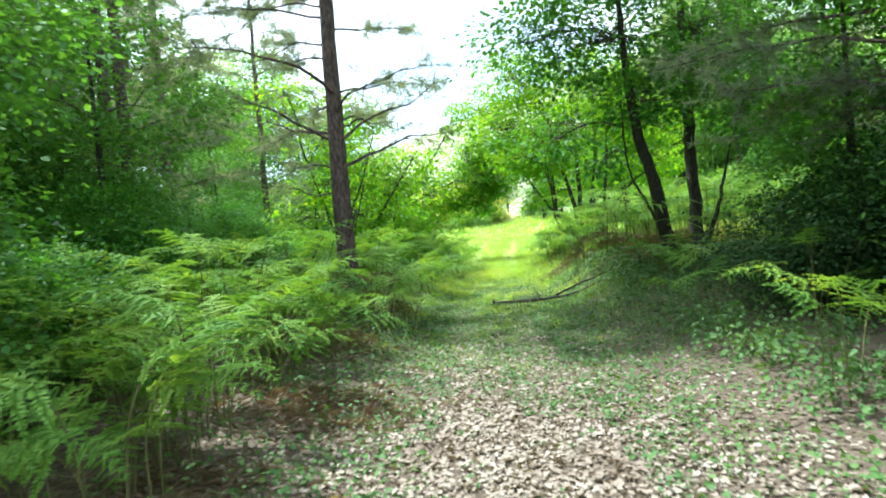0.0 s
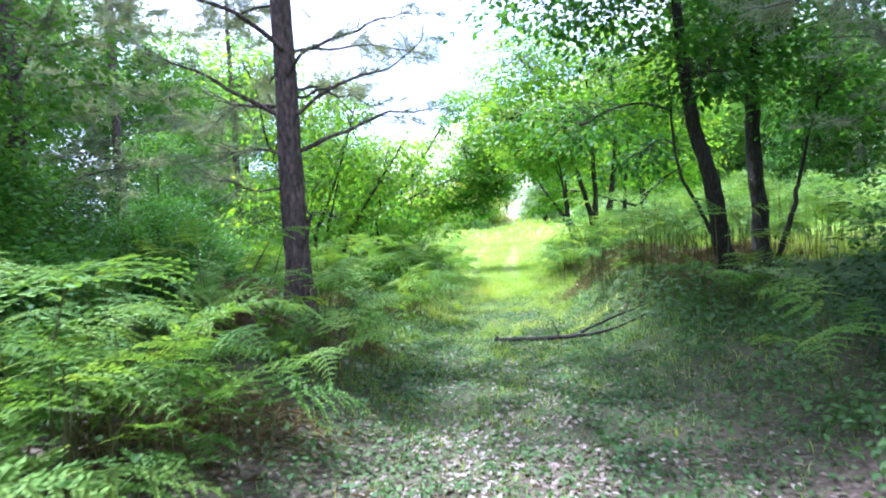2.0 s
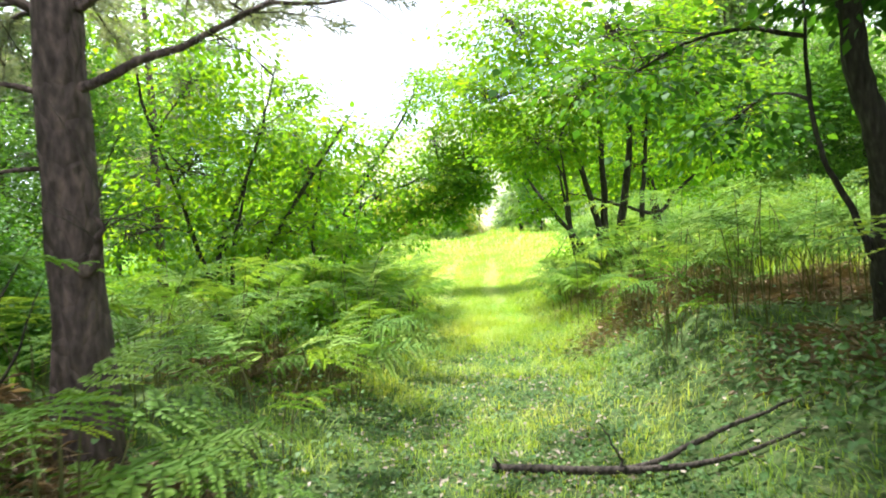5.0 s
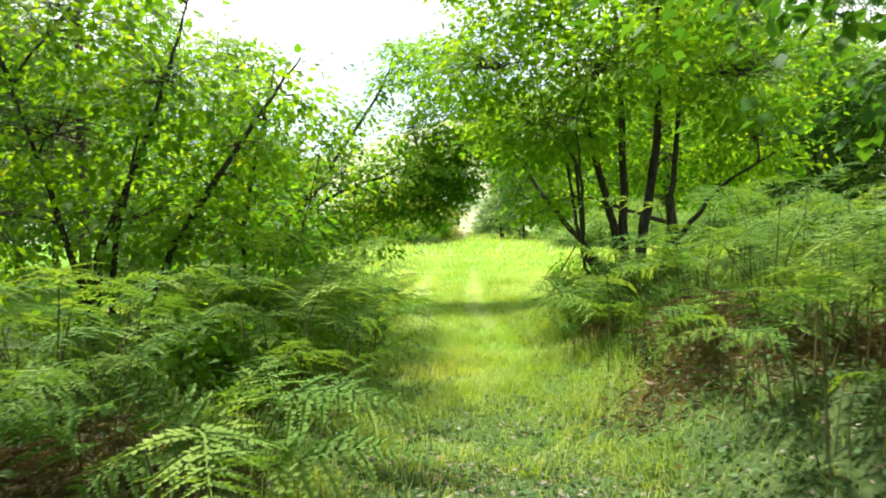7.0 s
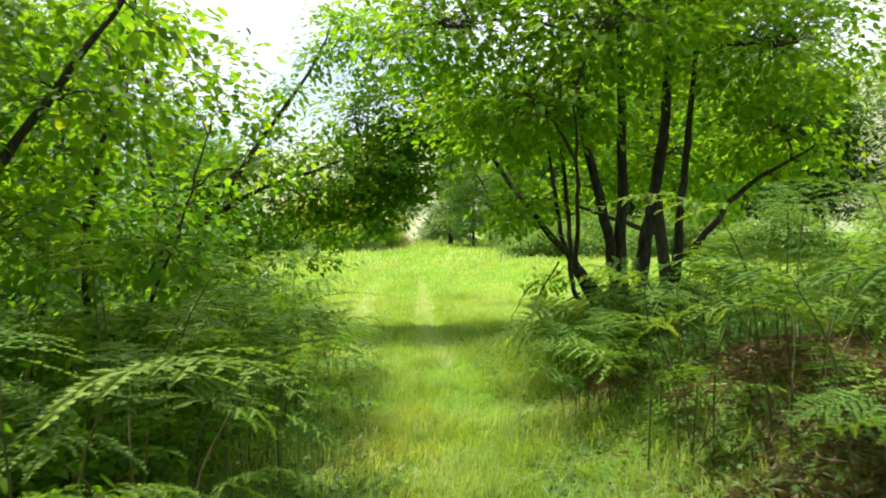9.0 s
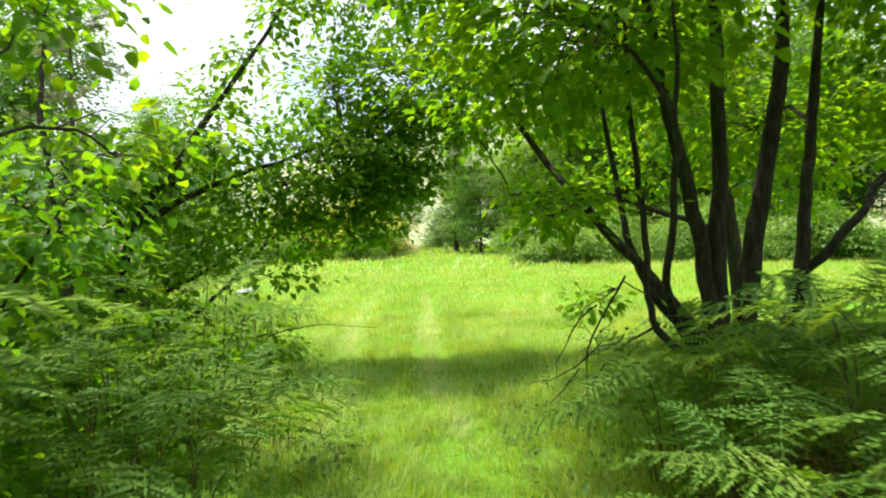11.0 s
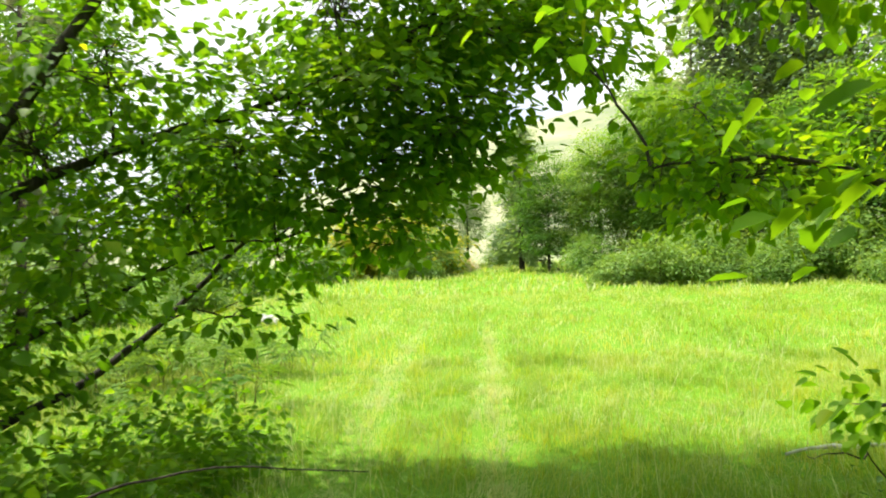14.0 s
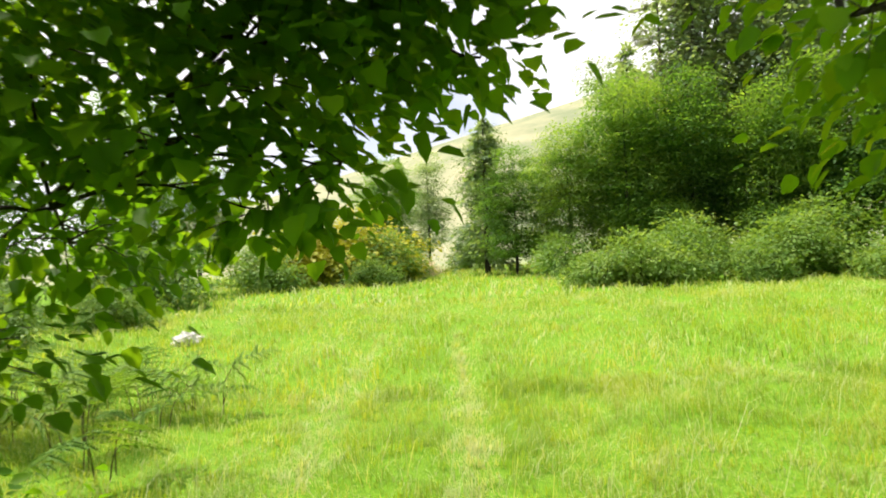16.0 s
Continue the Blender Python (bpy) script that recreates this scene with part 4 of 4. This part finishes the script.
FRONDS = [frond_mesh(s, L, W) for s, L, W in ((1, 0.55, 0.6), (2, 0.66, 0.66), (3, 0.46, 0.5), (4, 0.7, 0.74), (5, 0.6, 0.54), (6, 0.38, 0.42))]
STALKS = {}


def stalk_mesh(h, out):
    key = (round(h, 1), round(out, 2))
    if key not in STALKS:
        STALKS[key] = tube_mesh("stalk", curve([(0, 0, -0.04), (key[1] * 0.15, 0, key[0] * 0.6), (key[1], 0, key[0])], 7), [0.0065, 0.005, 0.003], FERN_STALK, 5)
    return STALKS[key], key


def bracken_plant(rng, count, tall):
    """A small stand of upright stalks, each carrying one spreading blade at its top."""
    plant = thing("bracken", (0, 0, 0), "green bracken with spreading toothed fronds on thin stalks", "fern", "bracken beside the track")
    a0 = rng.uniform(0, 360)
    for i in range(count):
        h, out = rng.uniform(0.5, 1.0) * tall, rng.choice((0.06, 0.12, 0.18))
        me, (h, out) = stalk_mesh(h, out)
        a = a0 + i * 360 / count + rng.uniform(-40, 40)
        far = rng.uniform(0.03, 0.24)
        st = part("stalk", me, plant)
        st.matrix_basis = pose(far * math.cos(radians(a)), far * math.sin(radians(a)), 0, rng.uniform(-6, 6), rng.uniform(-4, 8), a)
        fr = part("frond", FRONDS[int(rng.integers(len(FRONDS)))], st)
        fr.matrix_basis = pose(out, 0, h - 0.01, rng.uniform(-16, 16), 6 - rng.uniform(-8, 38), rng.uniform(-25, 25)) @ Matrix.Scale(rng.uniform(0.8, 1.1), 4)
    return plant


def scatter(rng, n, xr, yr, gap, taken, keep):
    out = []
    for _ in range(n * 25):
        x, y = rng.uniform(*xr), rng.uniform(*yr)
        if keep(x, y) and all((x - a) ** 2 + (y - b) ** 2 > gap * gap for a, b in taken):
            taken.append((x, y))
            out.append((x, y))
            if len(out) >= n:
                break
    return out


def place_bracken():
    rng = np.random.default_rng(21)
    protos = [bracken_plant(rng, c, t) for c, t in ((7, 0.7), (6, 0.9), (7, 0.6), (6, 1.0), (5, 0.5))]
    taken = [(-1.45, 11.1), (3.9, 6.3), (4.0, 12.45), (4.6, 12.7)]
    clear = lambda x, y: not (-2.3 < x < -0.5 and 9.9 < y < 11.3)
    spots = scatter(rng, 60, (-4.0, -1.2), (2.9, 7.6), 0.31, taken, lambda x, y: x < -1.25 - 0.12 * (6 - y) * (y < 6))
    spots += scatter(rng, 76, (-4.6, 0.6), (7.0, 21.0), 0.42, taken, lambda x, y: clear(x, y) and -3.6 < x - path_x(y) < -1.4 + 0.15 * (y > 13))
    spots += scatter(rng, 9, (2.7, 4.4), (17.4, 18.9), 0.4, taken, lambda x, y: True)
    spots += scatter(rng, 6, (2.0, 4.6), (3.6, 8.0), 0.6, taken, lambda x, y: x - path_x(y) > 2.0)
    spots += scatter(rng, 62, (2.4, 8.5), (13.2, 19.3), 0.48, taken, lambda x, y: x - path_x(y) > 1.35)
    spots += scatter(rng, 16, (4.6, 9.0), (19.5, 23.5), 0.6, taken, lambda x, y: True)
    spots += [(3.0, 19.25), (3.45, 19.5), (2.85, 18.4), (0.0, 19.2), (-0.92, 9.3), (-0.55, 9.75), (-1.35, 9.0), (-1.75, 9.55), (-0.75, 8.6), (3.3, 10.6), (3.0, 10.1), (3.7, 11.0)]
    spots += scatter(rng, 10, (2.3, 5.5), (13.0, 14.4), 0.45, taken, lambda x, y: x - path_x(y) > 1.7)
    spots += scatter(rng, 16, (-2.6, 0.3), (27.2, 31.5), 0.5, taken, lambda x, y: True)
    # bare strip in front of the brown heap by the pine
    spots = [(x, y) for x, y in spots if not (7.6 < y < 11.4 and -0.43 < (x - 0.16) / (y - 5) < -0.3)]
    for i, (x, y) in enumerate(spots):
        z = float(ground_z(x, y))
        p = protos[i % len(protos)] if i < len(protos) or x < 2 or y < 12 else protos[1 + 2 * (i % 2)] if y < 17 else protos[2 * (i % 3)]
        p = protos[4] if y > 26 else p
        m = pose(x, y, z, 0, 0, rng.uniform(0, 360)) @ Matrix.Scale(rng.uniform(0.8, 1.12), 4)
        if i < len(protos):
            p.matrix_basis = m
        else:
            q = copy_thing(p, m)
            q.matrix_basis = m


place_bracken()

# ---- ground cover ----
def stuff(name, label, category, verts, faces, material):
    return tagged(new(name, np_mesh(name, verts, faces, material)), label, category, kind="stuff")


def grass_blades(x, y, h, w, rng, lean=1.3):
    n = len(x)
    z = ground_z(x, y) - 0.01
    # tufts lean the same way over a few hand's breadths
    a = rng.normal(0, 1.1, n) + 2.6 * np.sin(x * 4.3 + 1.9 * np.sin(y * 3.1)) + 2.6 * np.sin(y * 5.2 + 1.6 * np.sin(x * 2.7))
    d = np.stack([np.cos(a), np.sin(a), np.zeros(n)], 1)
    s = np.stack([-np.sin(a), np.cos(a), np.zeros(n)], 1) * (w / 2)[:, None]
    p = np.stack([x, y, z], 1)
    up = np.array([0, 0, 1.0])
    k = rng.uniform(0.05, lean, n)[:, None] * h[:, None]
    mid = p + d * k * 0.35 + up * (h * 0.6)[:, None]
    tip = p + d * k * 1.5 + up * (h * rng.uniform(0.75, 1.0, n))[:, None]
    v = np.stack([p - s, p + s, mid + s * 0.7, mid - s * 0.7, tip], 1).reshape(-1, 3)
    o = np.arange(n)[:, None] * 5
    return v, o


def grass(name, label, x, y, h, w, rng, material):
    v, o = grass_blades(x, y, h, w, rng)
    tri = np.concatenate([o + [0, 1, 2], o + [0, 2, 3], o + [3, 2, 4]])
    return stuff(name, label, "grass", v, tri, material)


def track_gap(x, y):
    """Distance to the nearer of the two worn wheel lines across the meadow."""
    left = np.interp(y, [18, 25, 31, 60], [0.75, 1.22, 1.68, 5.5])
    right = np.interp(y, [18, 24, 28.5, 60], [1.9, 2.2, 2.8, 6.8])
    return np.minimum(np.abs(x - left), np.abs(x - right))


def place_cover():
    rng = np.random.default_rng(33)
    # meadow, thick near the way in and coarser further off
    for name, n, xr, yr, hr, wr in (("meadow_grass", 200000, (-4, 9), (20.5, 31), (0.05, 0.19), (0.003, 0.008)), ("meadow_grass", 85000, (-6, 22), (30, 44), (0.08, 0.24), (0.008, 0.02)),
                                    ("meadow_grass", 30000, (-8, 34), (43, 72), (0.15, 0.36), (0.03, 0.06)), ("meadow_grass", 20000, (5, 16), (13, 24), (0.15, 0.4), (0.01, 0.02))):
        x, y = rng.uniform(*xr, n), rng.uniform(*yr, n)
        clump = np.sin(x * 3.1 + 2 * np.sin(y * 1.3)) * np.sin(y * 2.3 + 1.7 * np.sin(x * 0.9))
        tuft = np.sin(x * 8.3 + 2.2 * np.sin(y * 4.1)) * np.sin(y * 7.1 + 2 * np.sin(x * 3.7))
        d = track_gap(x, y)
        h = (hr[0] + (hr[1] - hr[0]) * rng.uniform(0, 1, n) ** 1.5) * (0.85 + 0.25 * clump + 0.35 * tuft)
        # lusher and drier patches, and grass pressed low along the wheel lines
        dry = np.sin(x * 1.1 + 1.4 * np.sin(y * 0.7)) * np.sin(y * 0.9 + 1.2 * np.sin(x * 0.6 + 1))
        worn = 1 - smooth(0.1, 0.28, d)
        h = h * (1 - 0.2 * dry) * (1 - 0.5 * worn * (1 - smooth(30, 40, y)))
        ok = (rng.uniform(0, 1, n) < 0.7 + 0.12 * clump + 0.35 * tuft)
        pale = ok & ((rng.uniform(0, 1, n) < 0.17 + 0.2 * dry + 0.3 * smooth(30, 50, y)) | ((d < 0.2 + 0.05 * np.sin(y * 5)) & (rng.uniform(0, 1, n) < 0.97 * (1 - smooth(28, 38, y)))))
        w = rng.uniform(*wr, n)
        for sel, mat, nm, lab in ((ok & ~pale, GRASS, name, "tall fresh green meadow grass"), (pale, GRASS_PALE, "seeding_grass", "pale seeding grass along worn wheel lines")):
            grass(nm, lab, x[sel], y[sel], h[sel], w[sel], rng, mat)
    # thin seeding stems standing above the meadow
    n = 1800
    x, y = rng.uniform(-3, 9, n), rng.uniform(22.5, 33, n)
    grass("seeding_grass", "thin pale seeding stems above the meadow", x, y, rng.uniform(0.3, 0.55, n), rng.uniform(0.003, 0.006, n), rng, GRASS_PALE)
    # pale flattened stems that mark the two wheel lines
    n = 6000
    y = rng.uniform(20.5, 36, n)
    x = np.where(rng.uniform(0, 1, n) < 0.36, np.interp(y, [18, 25, 31, 60], [0.75, 1.22, 1.68, 5.5]), np.interp(y, [18, 24, 28.5, 60], [1.9, 2.2, 2.8, 6.8])) + rng.normal(0, 0.055, n)
    ok = rng.uniform(0, 1, n) < 0.45 + 0.4 * np.sin(y * 3.1) * np.sin(y * 1.7 + 1)
    grass("seeding_grass", "pale flattened grass along worn wheel lines", x[ok], y[ok], rng.uniform(0.05, 0.17, ok.sum()), rng.uniform(0.004, 0.01, ok.sum()), rng, GRASS_PALE)
    # shorter grass on the track between the trees, in tufts
    n = 110000
    y = rng.uniform(4.0, 22.5, n)
    x = path_x(y) + rng.normal(0, 1.05, n)
    patch = np.sin(x * 2.7 + 2 * np.sin(y * 1.3)) * np.sin(y * 2.1 + 1.5 * np.sin(x * 1.9)) + 0.6 * np.sin(x * 9 + 3 * np.sin(y * 4)) * np.sin(y * 8)
    wheel = 1 - smooth(0.08, 0.3, np.abs(np.abs(x - path_x(y) - 0.05) - 0.45))
    dens = smooth(4.0, 14, y) * (0.25 + 0.75 * smooth(-0.5, 0.6, patch)) * (1 - 0.6 * wheel * (1 - smooth(13, 18, y)))
    ok = rng.uniform(0, 1, n) < dens
    x, y, patch = x[ok], y[ok], patch[ok]
    tall = (0.55 + 0.75 * smooth(9, 19, y)) * (0.75 + 0.45 * smooth(-0.4, 0.8, patch)) * (1 + 0.5 * smooth(0.6, 1.2, np.abs(x - path_x(y))))
    straw = rng.uniform(0, 1, len(x)) < 0.14
    grass("track_straw", "dry pale grass stems on the track", x[straw], y[straw], rng.uniform(0.04, 0.1, straw.sum()) * tall[straw], rng.uniform(0.003, 0.006, straw.sum()), rng, GRASS_PALE)
    g = ~straw
    grass("track_grass", "short grass growing through leaf litter on the track", x[g], y[g], rng.uniform(0.04, 0.15, g.sum()) * tall[g], rng.uniform(0.003, 0.008, g.sum()), rng, GRASS)
    # small rosettes and clover between the fallen leaves
    k, per = 3600, 9
    cy = rng.uniform(1.2, 16.5, k)
    cx = path_x(cy) + rng.normal(0, 0.95, k)
    ok = rng.uniform(0, 1, k) < 0.05 + 0.95 * smooth(4, 8.5, cy + 2.2 * np.abs(cx - path_x(cy)) + 1.2 * np.sin(cx * 3 + cy))
    cx, cy = cx[ok], cy[ok]
    who = np.repeat(np.arange(len(cx)), per)
    m = len(who)
    a = rng.uniform(0, 2 * np.pi, m)
    off = rng.uniform(0.005, 0.07, m)
    P = np.stack([cx[who] + np.cos(a) * off, cy[who] + np.sin(a) * off, np.zeros(m)], 1)
    P[:, 2] = ground_z(P[:, 0], P[:, 1]) + rng.uniform(0.012, 0.05, m)
    L = rng.uniform(0.015, 0.04, m)
    v, f = leaves(P, np.stack([np.cos(a), np.sin(a), rng.normal(0.1, 0.3, m)], 1), unit(rng.normal(0, 0.35, (m, 3)) + [0, 0, 1]), L, L * 0.7)
    stuff("track_herbs", "small green rosettes and clover between fallen leaves", "plants", v, f, HERB)
    # fallen leaves
    n = 60000
    y = rng.uniform(-1.5, 18, n)
    x = path_x(y) + 0.02 + rng.normal(0, 0.85, n)
    patch = np.sin(x * 3.3 + 1.8 * np.sin(y * 1.7)) * np.sin(y * 2.6 + 1.4 * np.sin(x * 2.2))
    wheel = 1 - smooth(0.1, 0.4, np.abs(np.abs(x - path_x(y) - 0.05) - 0.42))
    ok = rng.uniform(0, 1, n) < (1 - 0.8 * smooth(3.8, 8.5, y)) * (1 - 0.7 * smooth(11, 17, y)) * (1 - 0.75 * smooth(3.5, 7, y) * (1 - smooth(-0.2, 0.4, patch + 0.5 * wheel)))
    x, y = x[ok], y[ok]
    a = rng.uniform(0, 2 * np.pi, len(x))
    P = np.stack([x, y, ground_z(x, y) + rng.uniform(0.004, 0.03, len(x))], 1)
    A = np.stack([np.cos(a), np.sin(a), rng.normal(0, 0.25, len(x))], 1)
    L = rng.uniform(0.022, 0.06, len(x))
    v, f = leaves(P, A, unit(rng.normal(0, 0.35, (len(x), 3)) + [0, 0, 1]), L, L * 0.6)
    stuff("leaf_litter", "pale dry fallen leaves scattered on the track", "leaves", v, f, LITTER)
    # low herbs along both sides
    n = 21000
    y = rng.uniform(0.0, 23, n)
    side = rng.choice((-1, 1), n)
    d = 0.55 + np.abs(rng.normal(0, 1.1, n))
    x = path_x(y) + side * d
    hz = rng.uniform(0, 1, n) ** 2 * (0.08 + 0.3 * smooth(0.7, 1.8, d))
    a = rng.uniform(0, 2 * np.pi, n)
    P = np.stack([x, y, ground_z(x, y) + 0.01 + hz], 1)
    A = np.stack([np.cos(a), np.sin(a), rng.normal(0, 0.3, n)], 1)
    L = rng.uniform(0.015, 0.055, n)
    v, f = leaves(P, A, unit(rng.normal(0, 0.4, (n, 3)) + [0, 0, 1]), L, L * 0.75)
    stuff("undergrowth", "low green herbs and ivy under the bracken", "plants", v, f, HERB)
    # taller leafy growth on both sides
    for k, side, y0, y1, gap, tall, lab, mat in ((210, 1, 4.2, 12.2, 1.8, 0.28, "leafy bramble and nettle growth beside the track", HERB),
                                                 (460, -1, 15.0, 26.0, 1.5, 0.75, "leafy undergrowth beneath the hazels", LEAF_LIME)):
        per = 26
        cy = rng.uniform(y0, y1, k)
        cx = path_x(cy) + side * (gap + np.abs(rng.normal(0, 1.1, k)))
        hh = rng.uniform(0.1, tall, k) * smooth(0.9, 2.2, np.abs(cx - path_x(cy))) + 0.06
        who = np.repeat(np.arange(k), per)
        n = k * per
        off = rng.normal(0, 0.13, (n, 2))
        P = np.stack([cx[who] + off[:, 0], cy[who] + off[:, 1], np.zeros(n)], 1)
        P[:, 2] = ground_z(P[:, 0], P[:, 1]) + hh[who] * rng.uniform(0.15, 1.0, n)
        A = np.stack([off[:, 0], off[:, 1], np.full(n, -0.04)], 1) + rng.normal(0, 0.05, (n, 3))
        L = rng.uniform(0.04, 0.09, n) * (1.2 if side < 0 else 0.8)
        v, f = leaves(P, A, unit(rng.normal(0, 0.35, (n, 3)) + [0, 0, 1]), L, L * 0.65)
        stuff("undergrowth", lab, "plants", v, f, mat)


place_cover()


def dead_heap(x, y, r, h, n, seed, label):
    """Collapsed brown bracken: many thin curled strips lying on and against each other."""
    rng = np.random.default_rng(seed)
    q = rng.normal(0, 0.5, (n, 2))
    px, py = q[:, 0] * r, q[:, 1] * r
    top = h * np.exp(-(q ** 2).sum(1) * 1.2)
    pz = ground_z(x + px, y + py) + top * rng.uniform(0.1, 1, n)
    a = rng.uniform(0, 2 * np.pi, n)
    A = np.stack([np.cos(a), np.sin(a), rng.normal(-0.15, 0.45, n)], 1)
    L = rng.uniform(0.04, 0.16, n)
    v, f = leaves(np.stack([px, py, pz - float(ground_z(x, y))], 1), A, unit(rng.normal(0, 0.6, (n, 3)) + [0, 0, 1]), L, L * rng.uniform(0.02, 0.05, n))
    ob = stuff("dead_bracken", label, "dead fern", v, f, DEAD)
    ob.location = (x, y, float(ground_z(x, y)))
    return ob


for i, (hx, hy, hr, hh, hn) in enumerate(((-2.0, 10.85, 0.5, 0.8, 2600), (-1.0, 10.6, 0.5, 0.2, 1000), (-0.95, 5.2, 0.7, 0.14, 900), (-1.4, 7.6, 0.8, 0.2, 1100), (3.5, 14.7, 0.9, 0.16, 1300), (4.6, 14.2, 1.0, 0.2, 1900),
                                          (3.5, 16.8, 0.9, 0.25, 1300), (-1.0, 13.6, 0.8, 0.2, 1000), (3.2, 11.9, 0.7, 0.2, 800), (-1.5, 3.6, 0.7, 0.1, 500), (3.0, 18.4, 0.5, 0.2, 600), (-0.5, 16.0, 0.7, 0.15, 700),
                                          (2.75, 15.5, 0.8, 0.16, 1100), (5.4, 15.4, 1.1, 0.22, 1300), (4.2, 17.2, 0.9, 0.2, 900))):
    dead_heap(hx, hy, hr, hh * 0.8, int(hn * 2.2), 50 + i, "collapsed brown bracken lying among green fronds")


def fallen_branch():
    ob = thing("fallen_branch", (1.5, 11.5, 0), "dark forked dead branch lying across the track edge", "branch")
    def line(name, pts, radii):
        p = np.asarray(pts, float)
        p[:, 2] += ground_z(p[:, 0], p[:, 1])
        part(name, tube_mesh(name, curve(p - [1.5, 11.5, 0], 16, 0.012), radii, LOGWOOD, 7, 0.08), ob)
    line("main_limb", ((0.76, 11.6, 0.03), (1.1, 11.45, 0.05), (1.5, 11.25, 0.07), (2.0, 11.1, 0.06), (2.42, 10.98, 0.03)), [0.032, 0.028, 0.024, 0.016, 0.008])
    line("side_limb", ((1.46, 11.27, 0.07), (1.85, 11.3, 0.12), (2.2, 11.3, 0.12), (2.62, 11.28, 0.05)), [0.024, 0.018, 0.014, 0.007])
    line("twig", ((1.47, 11.26, 0.07), (1.45, 11.26, 0.2), (1.35, 11.27, 0.36)), [0.009, 0.006, 0.003])
    line("stub", ((0.8, 11.58, 0.05), (0.76, 11.56, 0.1)), [0.012, 0.005])


fallen_branch()


def pale_stick(x, y, length, turn):
    z = float(ground_z(x, y))
    ob = thing("pale_stick", (x, y, z), "pale barkless stick lying in the grass", "stick")
    part("stick", tube_mesh("stick", curve([(-length / 2, 0, 0.03), (0, 0.03, 0.06), (length / 2, 0, 0.05)], 10, 0.01), [0.012, 0.02, 0.016], STONE, 8, 0.06), ob)
    ob.rotation_euler = (0, 0, radians(turn))


pale_stick(5.0, 24.95, 0.9, 4)


def pale_rock(x, y, s):
    bm = bmesh.new()
    bmesh.ops.create_icosphere(bm, subdivisions=3, radius=s)
    for v in bm.verts:
        v.co *= 0.8 + 0.4 * noise.noise(v.co * 2.2 / s)
        v.co.z *= 0.6
    me = bpy.data.meshes.new("rock")
    bm.to_mesh(me)
    bm.free()
    me.materials.append(STONE)
    ob = tagged(new("rock", me), "pale boulder lying in the meadow grass", "rock")
    ob.location = (x, y, float(ground_z(x, y)) + 0.2 * s)


pale_rock(-1.3, 36.4, 0.32)


def twig_tangle(x, y, label, lines):
    """Bare dead twigs; lines are offsets from the foot."""
    z = float(ground_z(x, y))
    ob = thing("dead_twig", (x, y, z), label, "branch")
    for pts, r in lines:
        part("twig", tube_mesh("twig", curve(np.asarray(pts, float), 10, 0.012), [r, r * 0.7, 0.002], LOGWOOD, 5, 0.08), ob)
    return ob


twig_tangle(-1.85, 10.75, "two grey dead sticks leaning on the pine", [
    (((-0.35, 0, -0.02), (-0.1, 0.1, 0.55), (0.25, 0.25, 1.25)), 0.018), (((-0.1, 0.05, -0.02), (0.1, 0.1, 0.5), (0.3, 0.2, 1.0)), 0.014)])
twig_tangle(0.3, 22.1, "broken grey twigs standing among ferns", [
    (((0, 0, -0.02), (0.08, 0.02, 0.3), (0.2, 0.0, 0.62)), 0.01), (((-0.1, 0, -0.02), (0.02, 0, 0.25), (0.24, 0.05, 0.55)), 0.009), (((0.1, 0.1, -0.02), (0.12, 0.1, 0.3), (0.05, 0.1, 0.7)), 0.008),
    (((0.2, 0, 0.6), (0.6, 0.1, 0.68), (1.2, 0.2, 0.62)), 0.006), (((-0.2, 0.1, -0.02), (-0.05, 0.1, 0.2), (0.1, 0.0, 0.4)), 0.008)])
twig_tangle(3.1, 20.9, "dead drooping twigs under the field maple", [
    (((0.5, -0.2, 0.75), (0.1, -0.1, 0.5), (-0.15, 0, 0.02)), 0.012), (((0.3, 0, 1.1), (0.0, 0, 0.6), (-0.05, 0, 0.0)), 0.011),
    (((0.1, 0, 0.6), (-0.25, 0, 0.35), (-0.55, 0, 0.3)), 0.008), (((-0.1, 0, 0.4), (-0.3, 0.05, 0.15), (-0.35, 0.05, -0.02)), 0.007), (((0.05, 0, 0.9), (-0.2, 0, 0.6), (-0.3, 0, 0.35)), 0.008)])
twig_tangle(3.85, 22.7, "low bare twiggy sapling at the grass edge", [
    (((0, 0, -0.02), (-0.02, 0, 0.2), (-0.18, 0, 0.42)), 0.009), (((-0.05, 0, 0.25), (0.1, 0, 0.38), (0.3, 0, 0.5)), 0.006), (((-0.15, 0, 0.38), (-0.3, 0, 0.4), (-0.42, 0.05, 0.37)), 0.005), (((0.0, 0, 0.1), (0.15, 0, 0.2), (0.2, 0, 0.32)), 0.005)])
